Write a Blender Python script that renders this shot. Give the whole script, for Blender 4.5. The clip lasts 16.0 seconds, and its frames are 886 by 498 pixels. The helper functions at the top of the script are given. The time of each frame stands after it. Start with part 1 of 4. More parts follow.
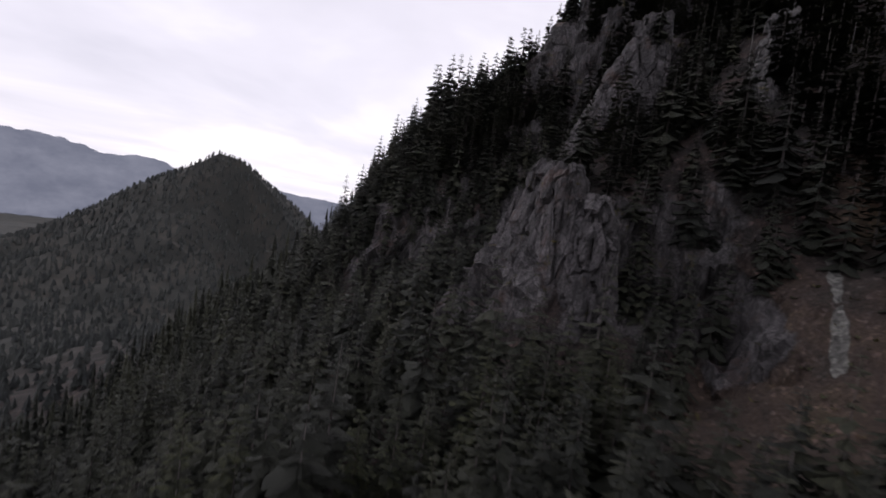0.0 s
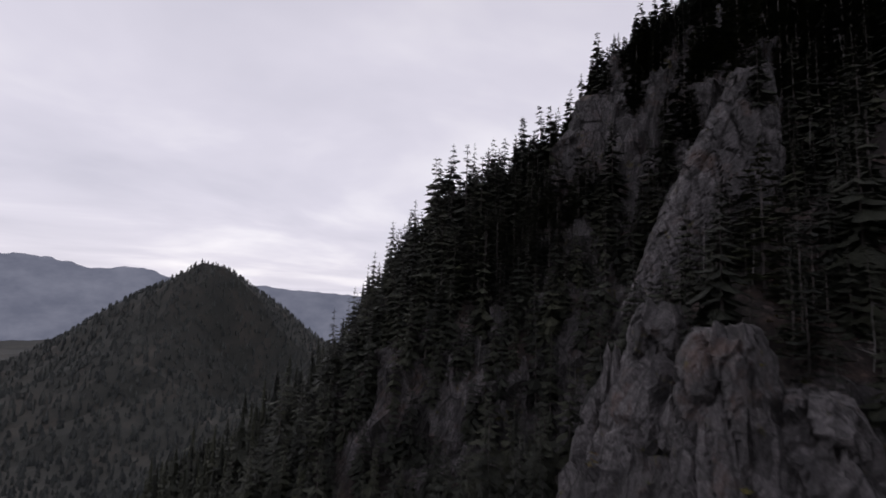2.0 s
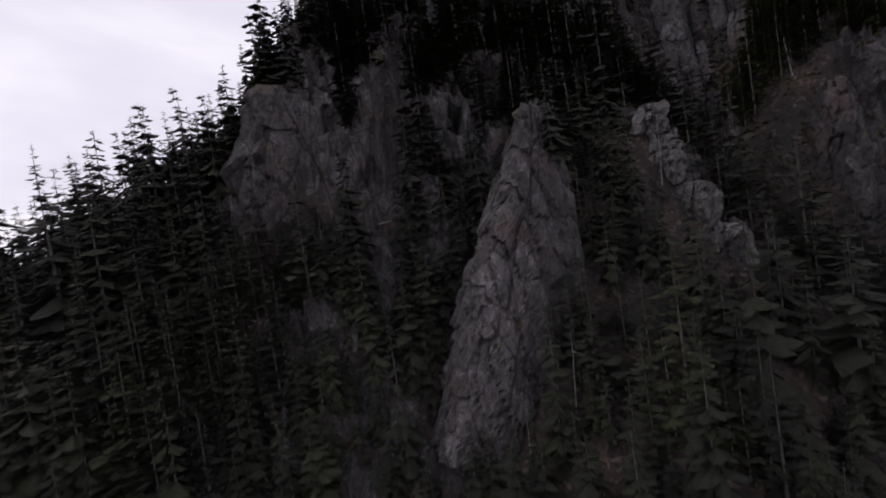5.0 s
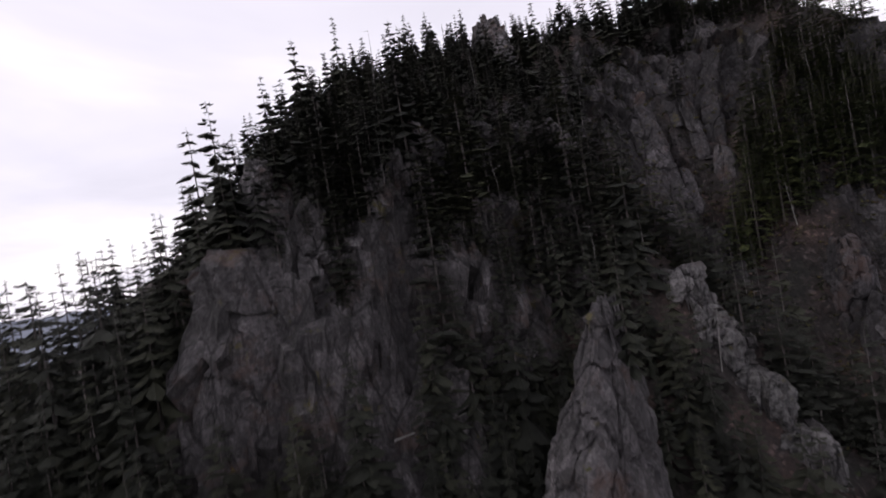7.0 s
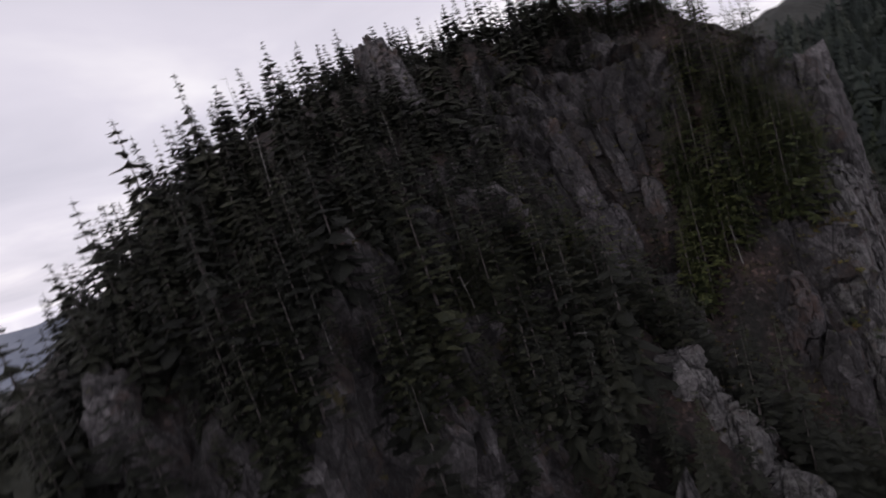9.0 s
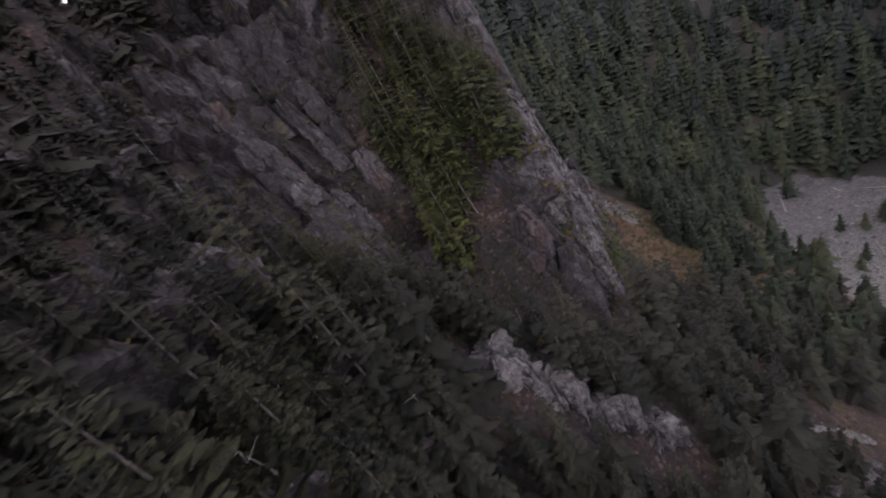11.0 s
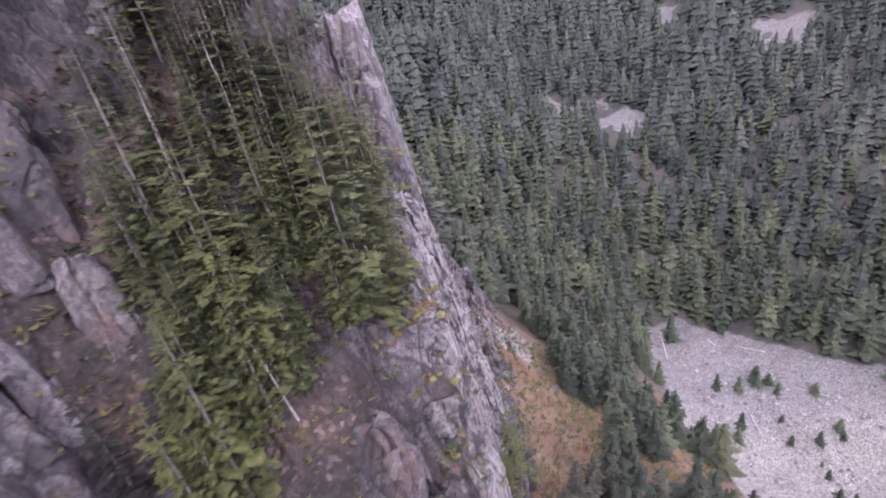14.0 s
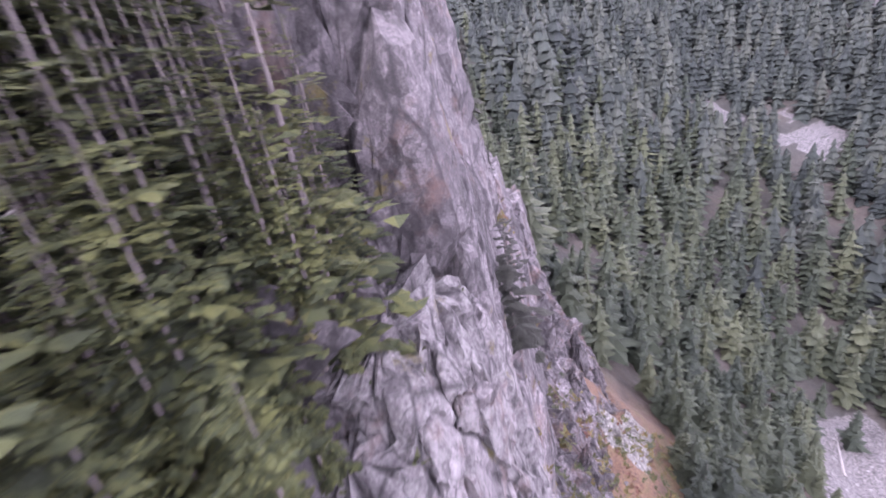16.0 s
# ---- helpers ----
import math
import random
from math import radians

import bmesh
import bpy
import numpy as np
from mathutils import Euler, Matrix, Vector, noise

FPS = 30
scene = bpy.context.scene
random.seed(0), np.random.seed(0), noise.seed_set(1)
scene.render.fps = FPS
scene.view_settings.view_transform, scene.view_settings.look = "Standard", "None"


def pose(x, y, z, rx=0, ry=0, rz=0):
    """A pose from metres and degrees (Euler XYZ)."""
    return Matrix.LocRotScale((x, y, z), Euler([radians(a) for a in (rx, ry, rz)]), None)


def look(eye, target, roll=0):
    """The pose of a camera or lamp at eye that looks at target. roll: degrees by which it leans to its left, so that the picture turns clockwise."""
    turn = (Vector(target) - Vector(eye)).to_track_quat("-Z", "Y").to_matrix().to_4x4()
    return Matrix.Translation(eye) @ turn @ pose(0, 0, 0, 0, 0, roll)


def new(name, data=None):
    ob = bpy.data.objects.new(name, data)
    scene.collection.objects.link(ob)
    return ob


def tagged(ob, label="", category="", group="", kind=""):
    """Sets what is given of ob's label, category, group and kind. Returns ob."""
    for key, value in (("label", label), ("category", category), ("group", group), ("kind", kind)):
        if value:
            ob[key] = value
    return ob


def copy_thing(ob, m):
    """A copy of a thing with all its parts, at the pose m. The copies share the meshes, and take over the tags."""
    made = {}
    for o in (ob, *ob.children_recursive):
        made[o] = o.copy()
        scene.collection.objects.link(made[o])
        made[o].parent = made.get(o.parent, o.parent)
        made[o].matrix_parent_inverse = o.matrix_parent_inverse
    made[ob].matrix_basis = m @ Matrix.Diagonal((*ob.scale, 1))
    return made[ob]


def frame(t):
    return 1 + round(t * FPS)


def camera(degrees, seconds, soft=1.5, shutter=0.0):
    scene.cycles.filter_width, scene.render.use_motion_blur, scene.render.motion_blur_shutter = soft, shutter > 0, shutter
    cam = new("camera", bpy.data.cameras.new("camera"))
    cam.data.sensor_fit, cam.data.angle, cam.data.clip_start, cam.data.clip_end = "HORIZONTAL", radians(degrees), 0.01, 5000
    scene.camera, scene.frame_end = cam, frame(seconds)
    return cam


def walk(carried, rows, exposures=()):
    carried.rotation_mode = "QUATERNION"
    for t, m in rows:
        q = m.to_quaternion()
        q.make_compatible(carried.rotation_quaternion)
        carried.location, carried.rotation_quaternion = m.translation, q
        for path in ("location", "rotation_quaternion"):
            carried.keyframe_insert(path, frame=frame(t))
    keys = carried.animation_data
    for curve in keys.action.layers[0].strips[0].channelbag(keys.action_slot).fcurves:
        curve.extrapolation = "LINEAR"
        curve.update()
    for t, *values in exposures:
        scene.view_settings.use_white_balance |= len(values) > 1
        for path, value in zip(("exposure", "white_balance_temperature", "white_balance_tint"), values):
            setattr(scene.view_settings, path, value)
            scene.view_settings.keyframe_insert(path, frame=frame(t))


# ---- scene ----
cam = camera(86.3, 16.0, soft=1.7, shutter=0.4)
METRES, EYE, TILT, LEAN, TURN = 300.0, 0.0, -2.27, -8.33, 0.0
ROWS = [
    (0.0, 0.0, 0.0, 0.0, -0.0, 0.0, -0.0),
    (0.5, -0.0075, 0.0402, 0.013, -0.02, 0.05, 4.46),
    (1.0, -0.0118, 0.0778, 0.0313, 0.19, 7.46, 7.2),
    (1.5, -0.0163, 0.1118, 0.0497, 0.09, 9.4, 6.0),
    (2.0, -0.0219, 0.1442, 0.0689, -0.28, 9.3, 5.97),
    (2.5, -0.0302, 0.1735, 0.0884, -3.83, 6.84, 5.22),
    (3.0, -0.0363, 0.2046, 0.1097, -15.02, 2.86, 11.5),
    (3.5, -0.04, 0.235, 0.1304, -26.42, -2.39, 14.86),
    (4.0, -0.0426, 0.2627, 0.1497, -36.45, -5.61, 16.37),
    (6.5, -0.0167, 0.3722, 0.2498, -61.2, -6.18, 13.75),
    (7.0, -0.0037, 0.3892, 0.2754, -63.61, -6.54, 15.2),
    (7.5, 0.0117, 0.4065, 0.2992, -68.15, -8.29, 15.96),
    (8.0, 0.0299, 0.4211, 0.3203, -72.45, -12.05, 13.6),
    (8.5, 0.0493, 0.4339, 0.3367, -77.44, -13.91, 14.9),
    (9.0, 0.0693, 0.4464, 0.3518, -83.7, -15.99, 20.77),
    (9.5, 0.092, 0.4561, 0.3664, -97.85, -22.22, 30.77),
    (10.0, 0.1163, 0.4596, 0.3773, -119.24, -33.01, 33.76),
    (12.5, 0.2073, 0.4051, 0.3653, -134.2, -39.26, 12.55),
    (13.0, 0.2257, 0.3896, 0.3522, -133.06, -37.65, 10.64),
    (13.5, 0.244, 0.3717, 0.3395, -134.52, -36.27, 9.97),
    (14.0, 0.2634, 0.3515, 0.3282, -133.62, -34.93, 5.94),
    (14.5, 0.2848, 0.3282, 0.3187, -133.49, -34.43, 4.21),
    (15.0, 0.3064, 0.3042, 0.3088, -128.27, -34.5, 2.3),
    (15.5, 0.33, 0.2817, 0.2973, -120.13, -34.17, 4.32),
    (16.0, 0.355, 0.2617, 0.2852, -117.4, -33.84, 6.92),
]
walk(cam, [(t, pose(0, 0, EYE, TILT, LEAN, TURN) @ pose(METRES * x, METRES * y, METRES * z, 90 + pitch, roll, yaw)) for t, x, y, z, yaw, pitch, roll in ROWS],
     [(0.0, 0.33, 6450, 14), (1.5, 0.0, 6400, 14), (3.5, -0.03, 6350, 15), (6.5, 0.5, 6500, 15), (8.5, 0.06, 6500, 15), (10.0, 0.36, 6450, 16), (12.4, 2.4, 6550, 31), (13.5, 2.92, 6350, 31), (15.0, 3.38, 5950, 34), (16.0, 3.5, 6050, 36)])

# ---- sky and sun: a closed overcast ----
SUN_ELEVATION, SUN_ROTATION = radians(52), radians(-30)
world = bpy.data.worlds.new("overcast_sky")
scene.world = world
world.use_nodes = True


def link(tree, a, b):
    tree.links.new(a, b)


def node(tree, kind, **values):
    n = tree.nodes.new(kind)
    for key, value in values.items():
        if key in n.inputs:
            n.inputs[key].default_value = value
    return n


def ramp(tree, fac, *stops):
    r = tree.nodes.new("ShaderNodeValToRGB")
    els = r.color_ramp.elements
    while len(els) < len(stops):
        els.new(0.5)
    for e, (p, c) in zip(els, stops):
        e.position, e.color = p, (*c, 1) if len(c) == 3 else c
    link(tree, fac, r.inputs[0])
    return r.outputs[0]


def maths(tree, op, a, b=0.0, c=0.0, clamp=False):
    n = tree.nodes.new("ShaderNodeMath")
    n.operation, n.use_clamp = op, clamp
    for i, v in enumerate((a, b, c)):
        if hasattr(v, "links"):
            link(tree, v, n.inputs[i])
        else:
            n.inputs[i].default_value = v
    return n.outputs[0]


def mix(tree, fac, a, b, blend="MIX"):
    n = tree.nodes.new("ShaderNodeMix")
    n.data_type, n.blend_type = "RGBA", blend
    for i, v in ((0, fac), (6, a), (7, b)):
        if hasattr(v, "links"):
            link(tree, v, n.inputs[i])
        else:
            n.inputs[i].default_value = v if i == 0 else (*v, 1)
    return n.outputs[2]


def noise_tex(tree, vector, scale, detail=4.0, rough=0.6, kind="ShaderNodeTexNoise"):
    n = tree.nodes.new(kind)
    n.inputs["Scale"].default_value = scale
    if "Detail" in n.inputs:
        n.inputs["Detail"].default_value, n.inputs["Roughness"].default_value = detail, rough
    link(tree, vector, n.inputs["Vector"])
    return n


w = world.node_tree
w.nodes.clear()
w_out = w.nodes.new("ShaderNodeOutputWorld")
w_sky = w.nodes.new("ShaderNodeTexSky")
w_sky.sky_type, w_sky.sun_disc, w_sky.sun_elevation, w_sky.sun_rotation = "NISHITA", False, SUN_ELEVATION, SUN_ROTATION
w_blue = node(w, "ShaderNodeBackground", Strength=0.08)
link(w, w_sky.outputs[0], w_blue.inputs[0])
w_co = w.nodes.new("ShaderNodeTexCoord")
w_sep = w.nodes.new("ShaderNodeSeparateXYZ")
link(w, w_co.outputs["Generated"], w_sep.inputs[0])
w_up = maths(w, "MAXIMUM", w_sep.outputs[2], 0.0)
w_den = maths(w, "ADD", w_up, 0.09)
w_vec = w.nodes.new("ShaderNodeCombineXYZ")
link(w, maths(w, "DIVIDE", w_sep.outputs[0], w_den), w_vec.inputs[0])
link(w, maths(w, "DIVIDE", w_sep.outputs[1], w_den), w_vec.inputs[1])
w_n1 = noise_tex(w, w_vec.outputs[0], 0.55, 5.0, 0.52)
w_n1.inputs["Distortion"].default_value = 0.35
w_grey = ramp(w, w_n1.outputs[0], (0.3, (0.60, 0.59, 0.66)), (0.5, (0.72, 0.70, 0.77)), (0.68, (0.92, 0.90, 0.92)))
w_band = ramp(w, w_up, (0.0, (1.15, 1.15, 1.15)), (0.05, (1.12, 1.11, 1.09)), (0.2, (1.04, 1.04, 1.04)), (0.5, (1.0, 1.0, 1.0)), (0.95, (0.6, 0.6, 0.62)))
w_cloud = node(w, "ShaderNodeBackground", Strength=1.0)
link(w, mix(w, 1.0, w_grey, w_band, "MULTIPLY"), w_cloud.inputs[0])
w_mix = w.nodes.new("ShaderNodeMixShader")
w_mix.inputs[0].default_value = 0.95
for a, b in ((w_blue.outputs[0], w_mix.inputs[1]), (w_cloud.outputs[0], w_mix.inputs[2]), (w_mix.outputs[0], w_out.inputs[0])):
    link(w, a, b)

sun = new("sun", bpy.data.lights.new("sun", "SUN"))
sun.data.energy, sun.data.angle, sun.data.color = 0.5, radians(25), (1.0, 0.96, 0.92)
sun.matrix_world = look((-300, 520, 760), (0, 0, 0))

# ---- materials ----


def material(name):
    m = bpy.data.materials.new(name)
    m.use_nodes = True
    t = m.node_tree
    return m, t, t.nodes["Principled BSDF"]


def world_place(t):
    return t.nodes.new("ShaderNodeNewGeometry").outputs["Position"]


def stretched(t, vector, sx, sy, sz):
    mp = t.nodes.new("ShaderNodeMapping")
    mp.inputs["Scale"].default_value = (sx, sy, sz)
    link(t, vector, mp.inputs[0])
    return mp.outputs[0]


def bump(t, bsdf, height, strength, distance):
    b = node(t, "ShaderNodeBump", Strength=strength, Distance=distance)
    link(t, height, b.inputs["Height"])
    link(t, b.outputs[0], bsdf.inputs["Normal"])


def vector(t, op, a, b):
    n = t.nodes.new("ShaderNodeVectorMath")
    n.operation = op
    for i, v in enumerate((a, b)):
        if hasattr(v, "links"):
            link(t, v, n.inputs[i])
        else:
            n.inputs[i].default_value = v
    return n.outputs["Value" if op == "DOT_PRODUCT" else "Vector"]


def broken(t, place, scale):
    """Fractured blocks: each one's own tone from 0 to 1, its tilted face as a height in metres, and the gap round it."""
    v = t.nodes.new("ShaderNodeTexVoronoi")
    v.inputs["Scale"].default_value = scale
    link(t, place, v.inputs["Vector"])
    tone = t.nodes.new("ShaderNodeSeparateXYZ")
    link(t, v.outputs["Color"], tone.inputs[0])
    v2 = t.nodes.new("ShaderNodeTexVoronoi")
    v2.feature = "DISTANCE_TO_EDGE"
    v2.inputs["Scale"].default_value = scale
    link(t, place, v2.inputs["Vector"])
    lean = vector(t, "SUBTRACT", v.outputs["Color"], (0.5, 0.5, 0.5))
    return tone.outputs[1], vector(t, "DOT_PRODUCT", vector(t, "SUBTRACT", place, v.outputs["Position"]), lean), v2.outputs["Distance"]


def rock_colour(t, place, pale=0.0):
    """Grey-violet fractured rock: even faces with fine grain and pale lichen, thin dark joints, seeps, rust and moss."""
    warp = noise_tex(t, place, 0.5, 4, 0.65)
    bent = vector(t, "ADD", place, vector(t, "MULTIPLY", vector(t, "SUBTRACT", warp.outputs["Color"], (0.5, 0.5, 0.5)), (0.22, 0.22, 0.22)))
    tall = stretched(t, bent, 1, 1, 0.38)
    big = noise_tex(t, stretched(t, place, 1, 1, 0.5), 0.06, 5, 0.6).outputs[0]
    fine = noise_tex(t, place, 5.5, 8, 0.82).outputs[0]
    grit = noise_tex(t, place, 1.7, 8, 0.75).outputs[0]
    streak = noise_tex(t, stretched(t, place, 1, 1, 0.12), 1.5, 6, 0.75).outputs[0]
    seep = noise_tex(t, stretched(t, place, 1, 1, 0.09), 0.45, 5, 0.6).outputs[0]
    tone_a, face_a, gap_a = broken(t, tall, 0.2)
    tone_b, face_b, gap_b = broken(t, stretched(t, bent, 1, 1, 0.55), 0.75)
    tone_c, face_c, _ = broken(t, stretched(t, bent, 1, 1, 0.7), 2.4)
    col = ramp(t, big, (0.3, (0.052, 0.048, 0.05)), (0.5, (0.086, 0.079, 0.082)), (0.7, (0.125, 0.116, 0.12)))
    for tone, lo, hi in ((tone_a, 0.6, 1.3), (tone_b, 0.6, 1.35), (tone_c, 0.66, 1.3)):
        col = mix(t, 1.0, col, ramp(t, tone, (0.0, (lo,) * 3), (1.0, (hi,) * 3)), "MULTIPLY")
    col = mix(t, 1.0, col, ramp(t, streak, (0.3, (0.72, 0.72, 0.72)), (0.5, (1, 1, 1)), (0.7, (1.25, 1.25, 1.24))), "MULTIPLY")
    col = mix(t, 1.0, col, ramp(t, grit, (0.32, (0.52, 0.52, 0.52)), (0.5, (0.96, 0.96, 0.96)), (0.68, (1.42, 1.41, 1.39))), "MULTIPLY")
    col = mix(t, 1.0, col, ramp(t, fine, (0.32, (0.5, 0.5, 0.51)), (0.5, (0.95, 0.95, 0.95)), (0.66, (1.55, 1.53, 1.5))), "MULTIPLY")
    lichen = noise_tex(t, place, 0.9, 9, 0.85).outputs[0]
    col = mix(t, maths(t, "MULTIPLY", ramp(t, lichen, (0.58 - 0.14 * pale, (0, 0, 0)), (0.68 - 0.1 * pale, (1, 1, 1))), 0.7 - 0.15 * max(pale, 0)), col, (0.24, 0.235, 0.228))
    if pale < 0:
        col = mix(t, 1.0, col, (0.62, 0.61, 0.63), "MULTIPLY")
    breaks = noise_tex(t, place, 0.21, 4, 0.7).outputs[0]
    for gap, width, lo, hi in ((gap_a, 0.04, 0.34, 0.44), (gap_b, 0.04, 0.5, 0.58)):
        seam = maths(t, "MULTIPLY", ramp(t, gap, (0.0, (1, 1, 1)), (width, (0, 0, 0))), ramp(t, breaks, (lo, (0, 0, 0)), (hi, (1, 1, 1))))
        col = mix(t, maths(t, "MULTIPLY", seam, 0.85), col, (0.014, 0.013, 0.014))
    col = mix(t, maths(t, "MULTIPLY", ramp(t, seep, (0.54, (0, 0, 0)), (0.66, (1, 1, 1))), 0.5), col, (0.035, 0.032, 0.035))
    rust = noise_tex(t, place, 0.13, 6, 0.75).outputs[0]
    col = mix(t, maths(t, "MULTIPLY", ramp(t, rust, (0.54, (0, 0, 0)), (0.67, (1, 1, 1))), 0.55), col, (0.1, 0.056, 0.042))
    moss = noise_tex(t, place, 0.22, 6, 0.72).outputs[0]
    col = mix(t, maths(t, "MULTIPLY", ramp(t, moss, (0.61, (0, 0, 0)), (0.68, (1, 1, 1))), 0.7), col, (0.1, 0.086, 0.018))
    parts = maths(t, "ADD", maths(t, "MULTIPLY", face_a, 0.5), maths(t, "ADD", maths(t, "MULTIPLY", face_b, 0.7), maths(t, "MULTIPLY", face_c, 0.6)))
    return col, maths(t, "ADD", parts, maths(t, "ADD", maths(t, "MULTIPLY", grit, 0.5), maths(t, "MULTIPLY", fine, 0.14)))


def rock_material(name, pale=0.0):
    m, t, b = material(name)
    place = world_place(t)
    col, height = rock_colour(t, place, pale)
    link(t, col, b.inputs["Base Color"])
    b.inputs["Roughness"].default_value = 0.85
    bump(t, b, height, 0.75, 0.8)
    return m


def ground_material():
    """One sheet: duff and heather on the benches, rock on the steep faces, pale shingle in the stream bed, far woods."""
    m, t, b = material("mountain_ground")
    place = world_place(t)
    rock, rock_h = rock_colour(t, place)
    n1 = noise_tex(t, place, 0.12, 6, 0.65).outputs[0]
    n2 = noise_tex(t, place, 1.6, 7, 0.7).outputs[0]
    soil = ramp(t, n1, (0.35, (0.015, 0.014, 0.012)), (0.5, (0.025, 0.019, 0.0175)), (0.62, (0.041, 0.026, 0.022)), (0.75, (0.038, 0.037, 0.016)))
    pebble, _, _ = broken(t, place, 1.7)
    soil = mix(t, 1.0, soil, ramp(t, pebble, (0.0, (0.5, 0.5, 0.5)), (0.75, (1.1, 1.1, 1.1)), (0.9, (1.4, 1.4, 1.4)), (1.0, (3.2, 3.2, 3.4))), "MULTIPLY")
    heath = ramp(t, n1, (0.35, (0.045, 0.028, 0.018)), (0.5, (0.085, 0.05, 0.03)), (0.65, (0.075, 0.06, 0.026)))
    a_heath = t.nodes.new("ShaderNodeAttribute")
    a_heath.attribute_name = "heath"
    soil = mix(t, a_heath.outputs["Fac"], soil, heath)
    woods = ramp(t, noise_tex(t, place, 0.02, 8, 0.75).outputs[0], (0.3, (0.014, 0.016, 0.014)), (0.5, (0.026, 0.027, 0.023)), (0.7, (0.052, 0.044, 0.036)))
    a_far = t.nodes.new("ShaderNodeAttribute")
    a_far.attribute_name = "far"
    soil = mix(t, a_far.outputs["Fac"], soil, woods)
    soil = mix(t, 1.0, soil, ramp(t, n2, (0.3, (0.45, 0.45, 0.45)), (0.68, (1.6, 1.6, 1.6))), "MULTIPLY")
    stone = noise_tex(t, place, 1.3, 9, 0.85).outputs[0]
    v = t.nodes.new("ShaderNodeTexVoronoi")
    v.inputs["Scale"].default_value = 0.9
    link(t, place, v.inputs["Vector"])
    bed = noise_tex(t, stretched(t, place, 0.03, 0.012, 0.02), 1.0, 5, 0.6).outputs[0]
    shingle = ramp(t, stone, (0.32, (0.035, 0.034, 0.03)), (0.5, (0.105, 0.103, 0.095)), (0.68, (0.25, 0.247, 0.228)))
    shingle = mix(t, ramp(t, bed, (0.45, (0, 0, 0)), (0.6, (0.9, 0.9, 0.9))), shingle, mix(t, 0.5, shingle, (0.095, 0.088, 0.078)))
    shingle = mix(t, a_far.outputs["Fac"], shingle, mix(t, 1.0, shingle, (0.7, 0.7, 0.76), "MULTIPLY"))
    a_rock = t.nodes.new("ShaderNodeAttribute")
    a_rock.attribute_name = "rock"
    a_bed = t.nodes.new("ShaderNodeAttribute")
    a_bed.attribute_name = "shingle"
    f_rock = maths(t, "ADD", a_rock.outputs["Fac"], maths(t, "MULTIPLY", maths(t, "SUBTRACT", n2, 0.5), 1.1), clamp=True)
    f_rock = ramp(t, f_rock, (0.35, (0, 0, 0)), (0.6, (1, 1, 1)))
    f_bed = maths(t, "ADD", a_bed.outputs["Fac"], maths(t, "MULTIPLY", maths(t, "SUBTRACT", n1, 0.5), 1.0), clamp=True)
    f_bed = ramp(t, f_bed, (0.42, (0, 0, 0)), (0.55, (1, 1, 1)))
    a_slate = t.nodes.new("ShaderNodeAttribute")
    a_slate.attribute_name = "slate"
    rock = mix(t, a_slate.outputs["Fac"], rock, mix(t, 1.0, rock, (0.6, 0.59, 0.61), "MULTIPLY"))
    col = mix(t, f_rock, soil, rock)
    col = mix(t, f_bed, col, mix(t, 1.0, shingle, ramp(t, pebble, (0.0, (0.5, 0.5, 0.5)), (0.5, (1.0, 1.0, 1.0)), (1.0, (1.5, 1.5, 1.48))), "MULTIPLY"))
    link(t, col, b.inputs["Base Color"])
    b.inputs["Roughness"].default_value = 0.92
    bump(t, b, maths(t, "ADD", maths(t, "MULTIPLY", rock_h, f_rock), maths(t, "MULTIPLY", n2, 0.4)), 0.9, 1.0)
    return m


def needle_material(name, dark, mid, light, by_island):
    m, t, b = material(name)
    place = world_place(t)
    if by_island:
        flat = stretched(t, place, 1, 1, 0)
        tint = t.nodes.new("ShaderNodeAttribute")
        tint.attribute_name = "tint"
        tree = maths(t, "ADD", 0.28, maths(t, "MULTIPLY", tint.outputs["Fac"], 0.46))
        stand = noise_tex(t, flat, 0.018, 3, 0.6).outputs[0]
        island = t.nodes.new("ShaderNodeNewGeometry").outputs["Random Per Island"]
        f = maths(t, "ADD", maths(t, "MULTIPLY", tree, 0.75), maths(t, "ADD", maths(t, "MULTIPLY", stand, 0.45), maths(t, "MULTIPLY", island, 0.12)))
        f = maths(t, "SUBTRACT", f, 0.06)
    else:
        n = noise_tex(t, place, 0.55, 4, 0.65).outputs[0]
        n2 = noise_tex(t, place, 0.1, 3, 0.65).outputs[0]
        rnd = t.nodes.new("ShaderNodeObjectInfo").outputs["Random"]
        island = t.nodes.new("ShaderNodeNewGeometry").outputs["Random Per Island"]
        f = maths(t, "ADD", maths(t, "MULTIPLY", rnd, 0.25), maths(t, "ADD", maths(t, "MULTIPLY", n, 0.3), maths(t, "ADD", maths(t, "MULTIPLY", n2, 0.45), maths(t, "MULTIPLY", island, 0.34))))
    link(t, ramp(t, f, (0.4, dark), (0.6, mid), (0.85, light)), b.inputs["Base Color"])
    b.inputs["Roughness"].default_value = 0.7
    b.inputs["Specular IOR Level"].default_value = 0.25
    sprays = noise_tex(t, place, 4.5, 5, 0.75).outputs[0]
    bump(t, b, sprays, 1.0, 0.5)
    return m


def bark_material(name, a, c):
    m, t, b = material(name)
    n = noise_tex(t, stretched(t, world_place(t), 6, 6, 0.8), 1.0, 6, 0.7).outputs[0]
    link(t, ramp(t, n, (0.35, a), (0.65, c)), b.inputs["Base Color"])
    b.inputs["Roughness"].default_value = 0.9
    bump(t, b, n, 0.6, 0.05)
    return m


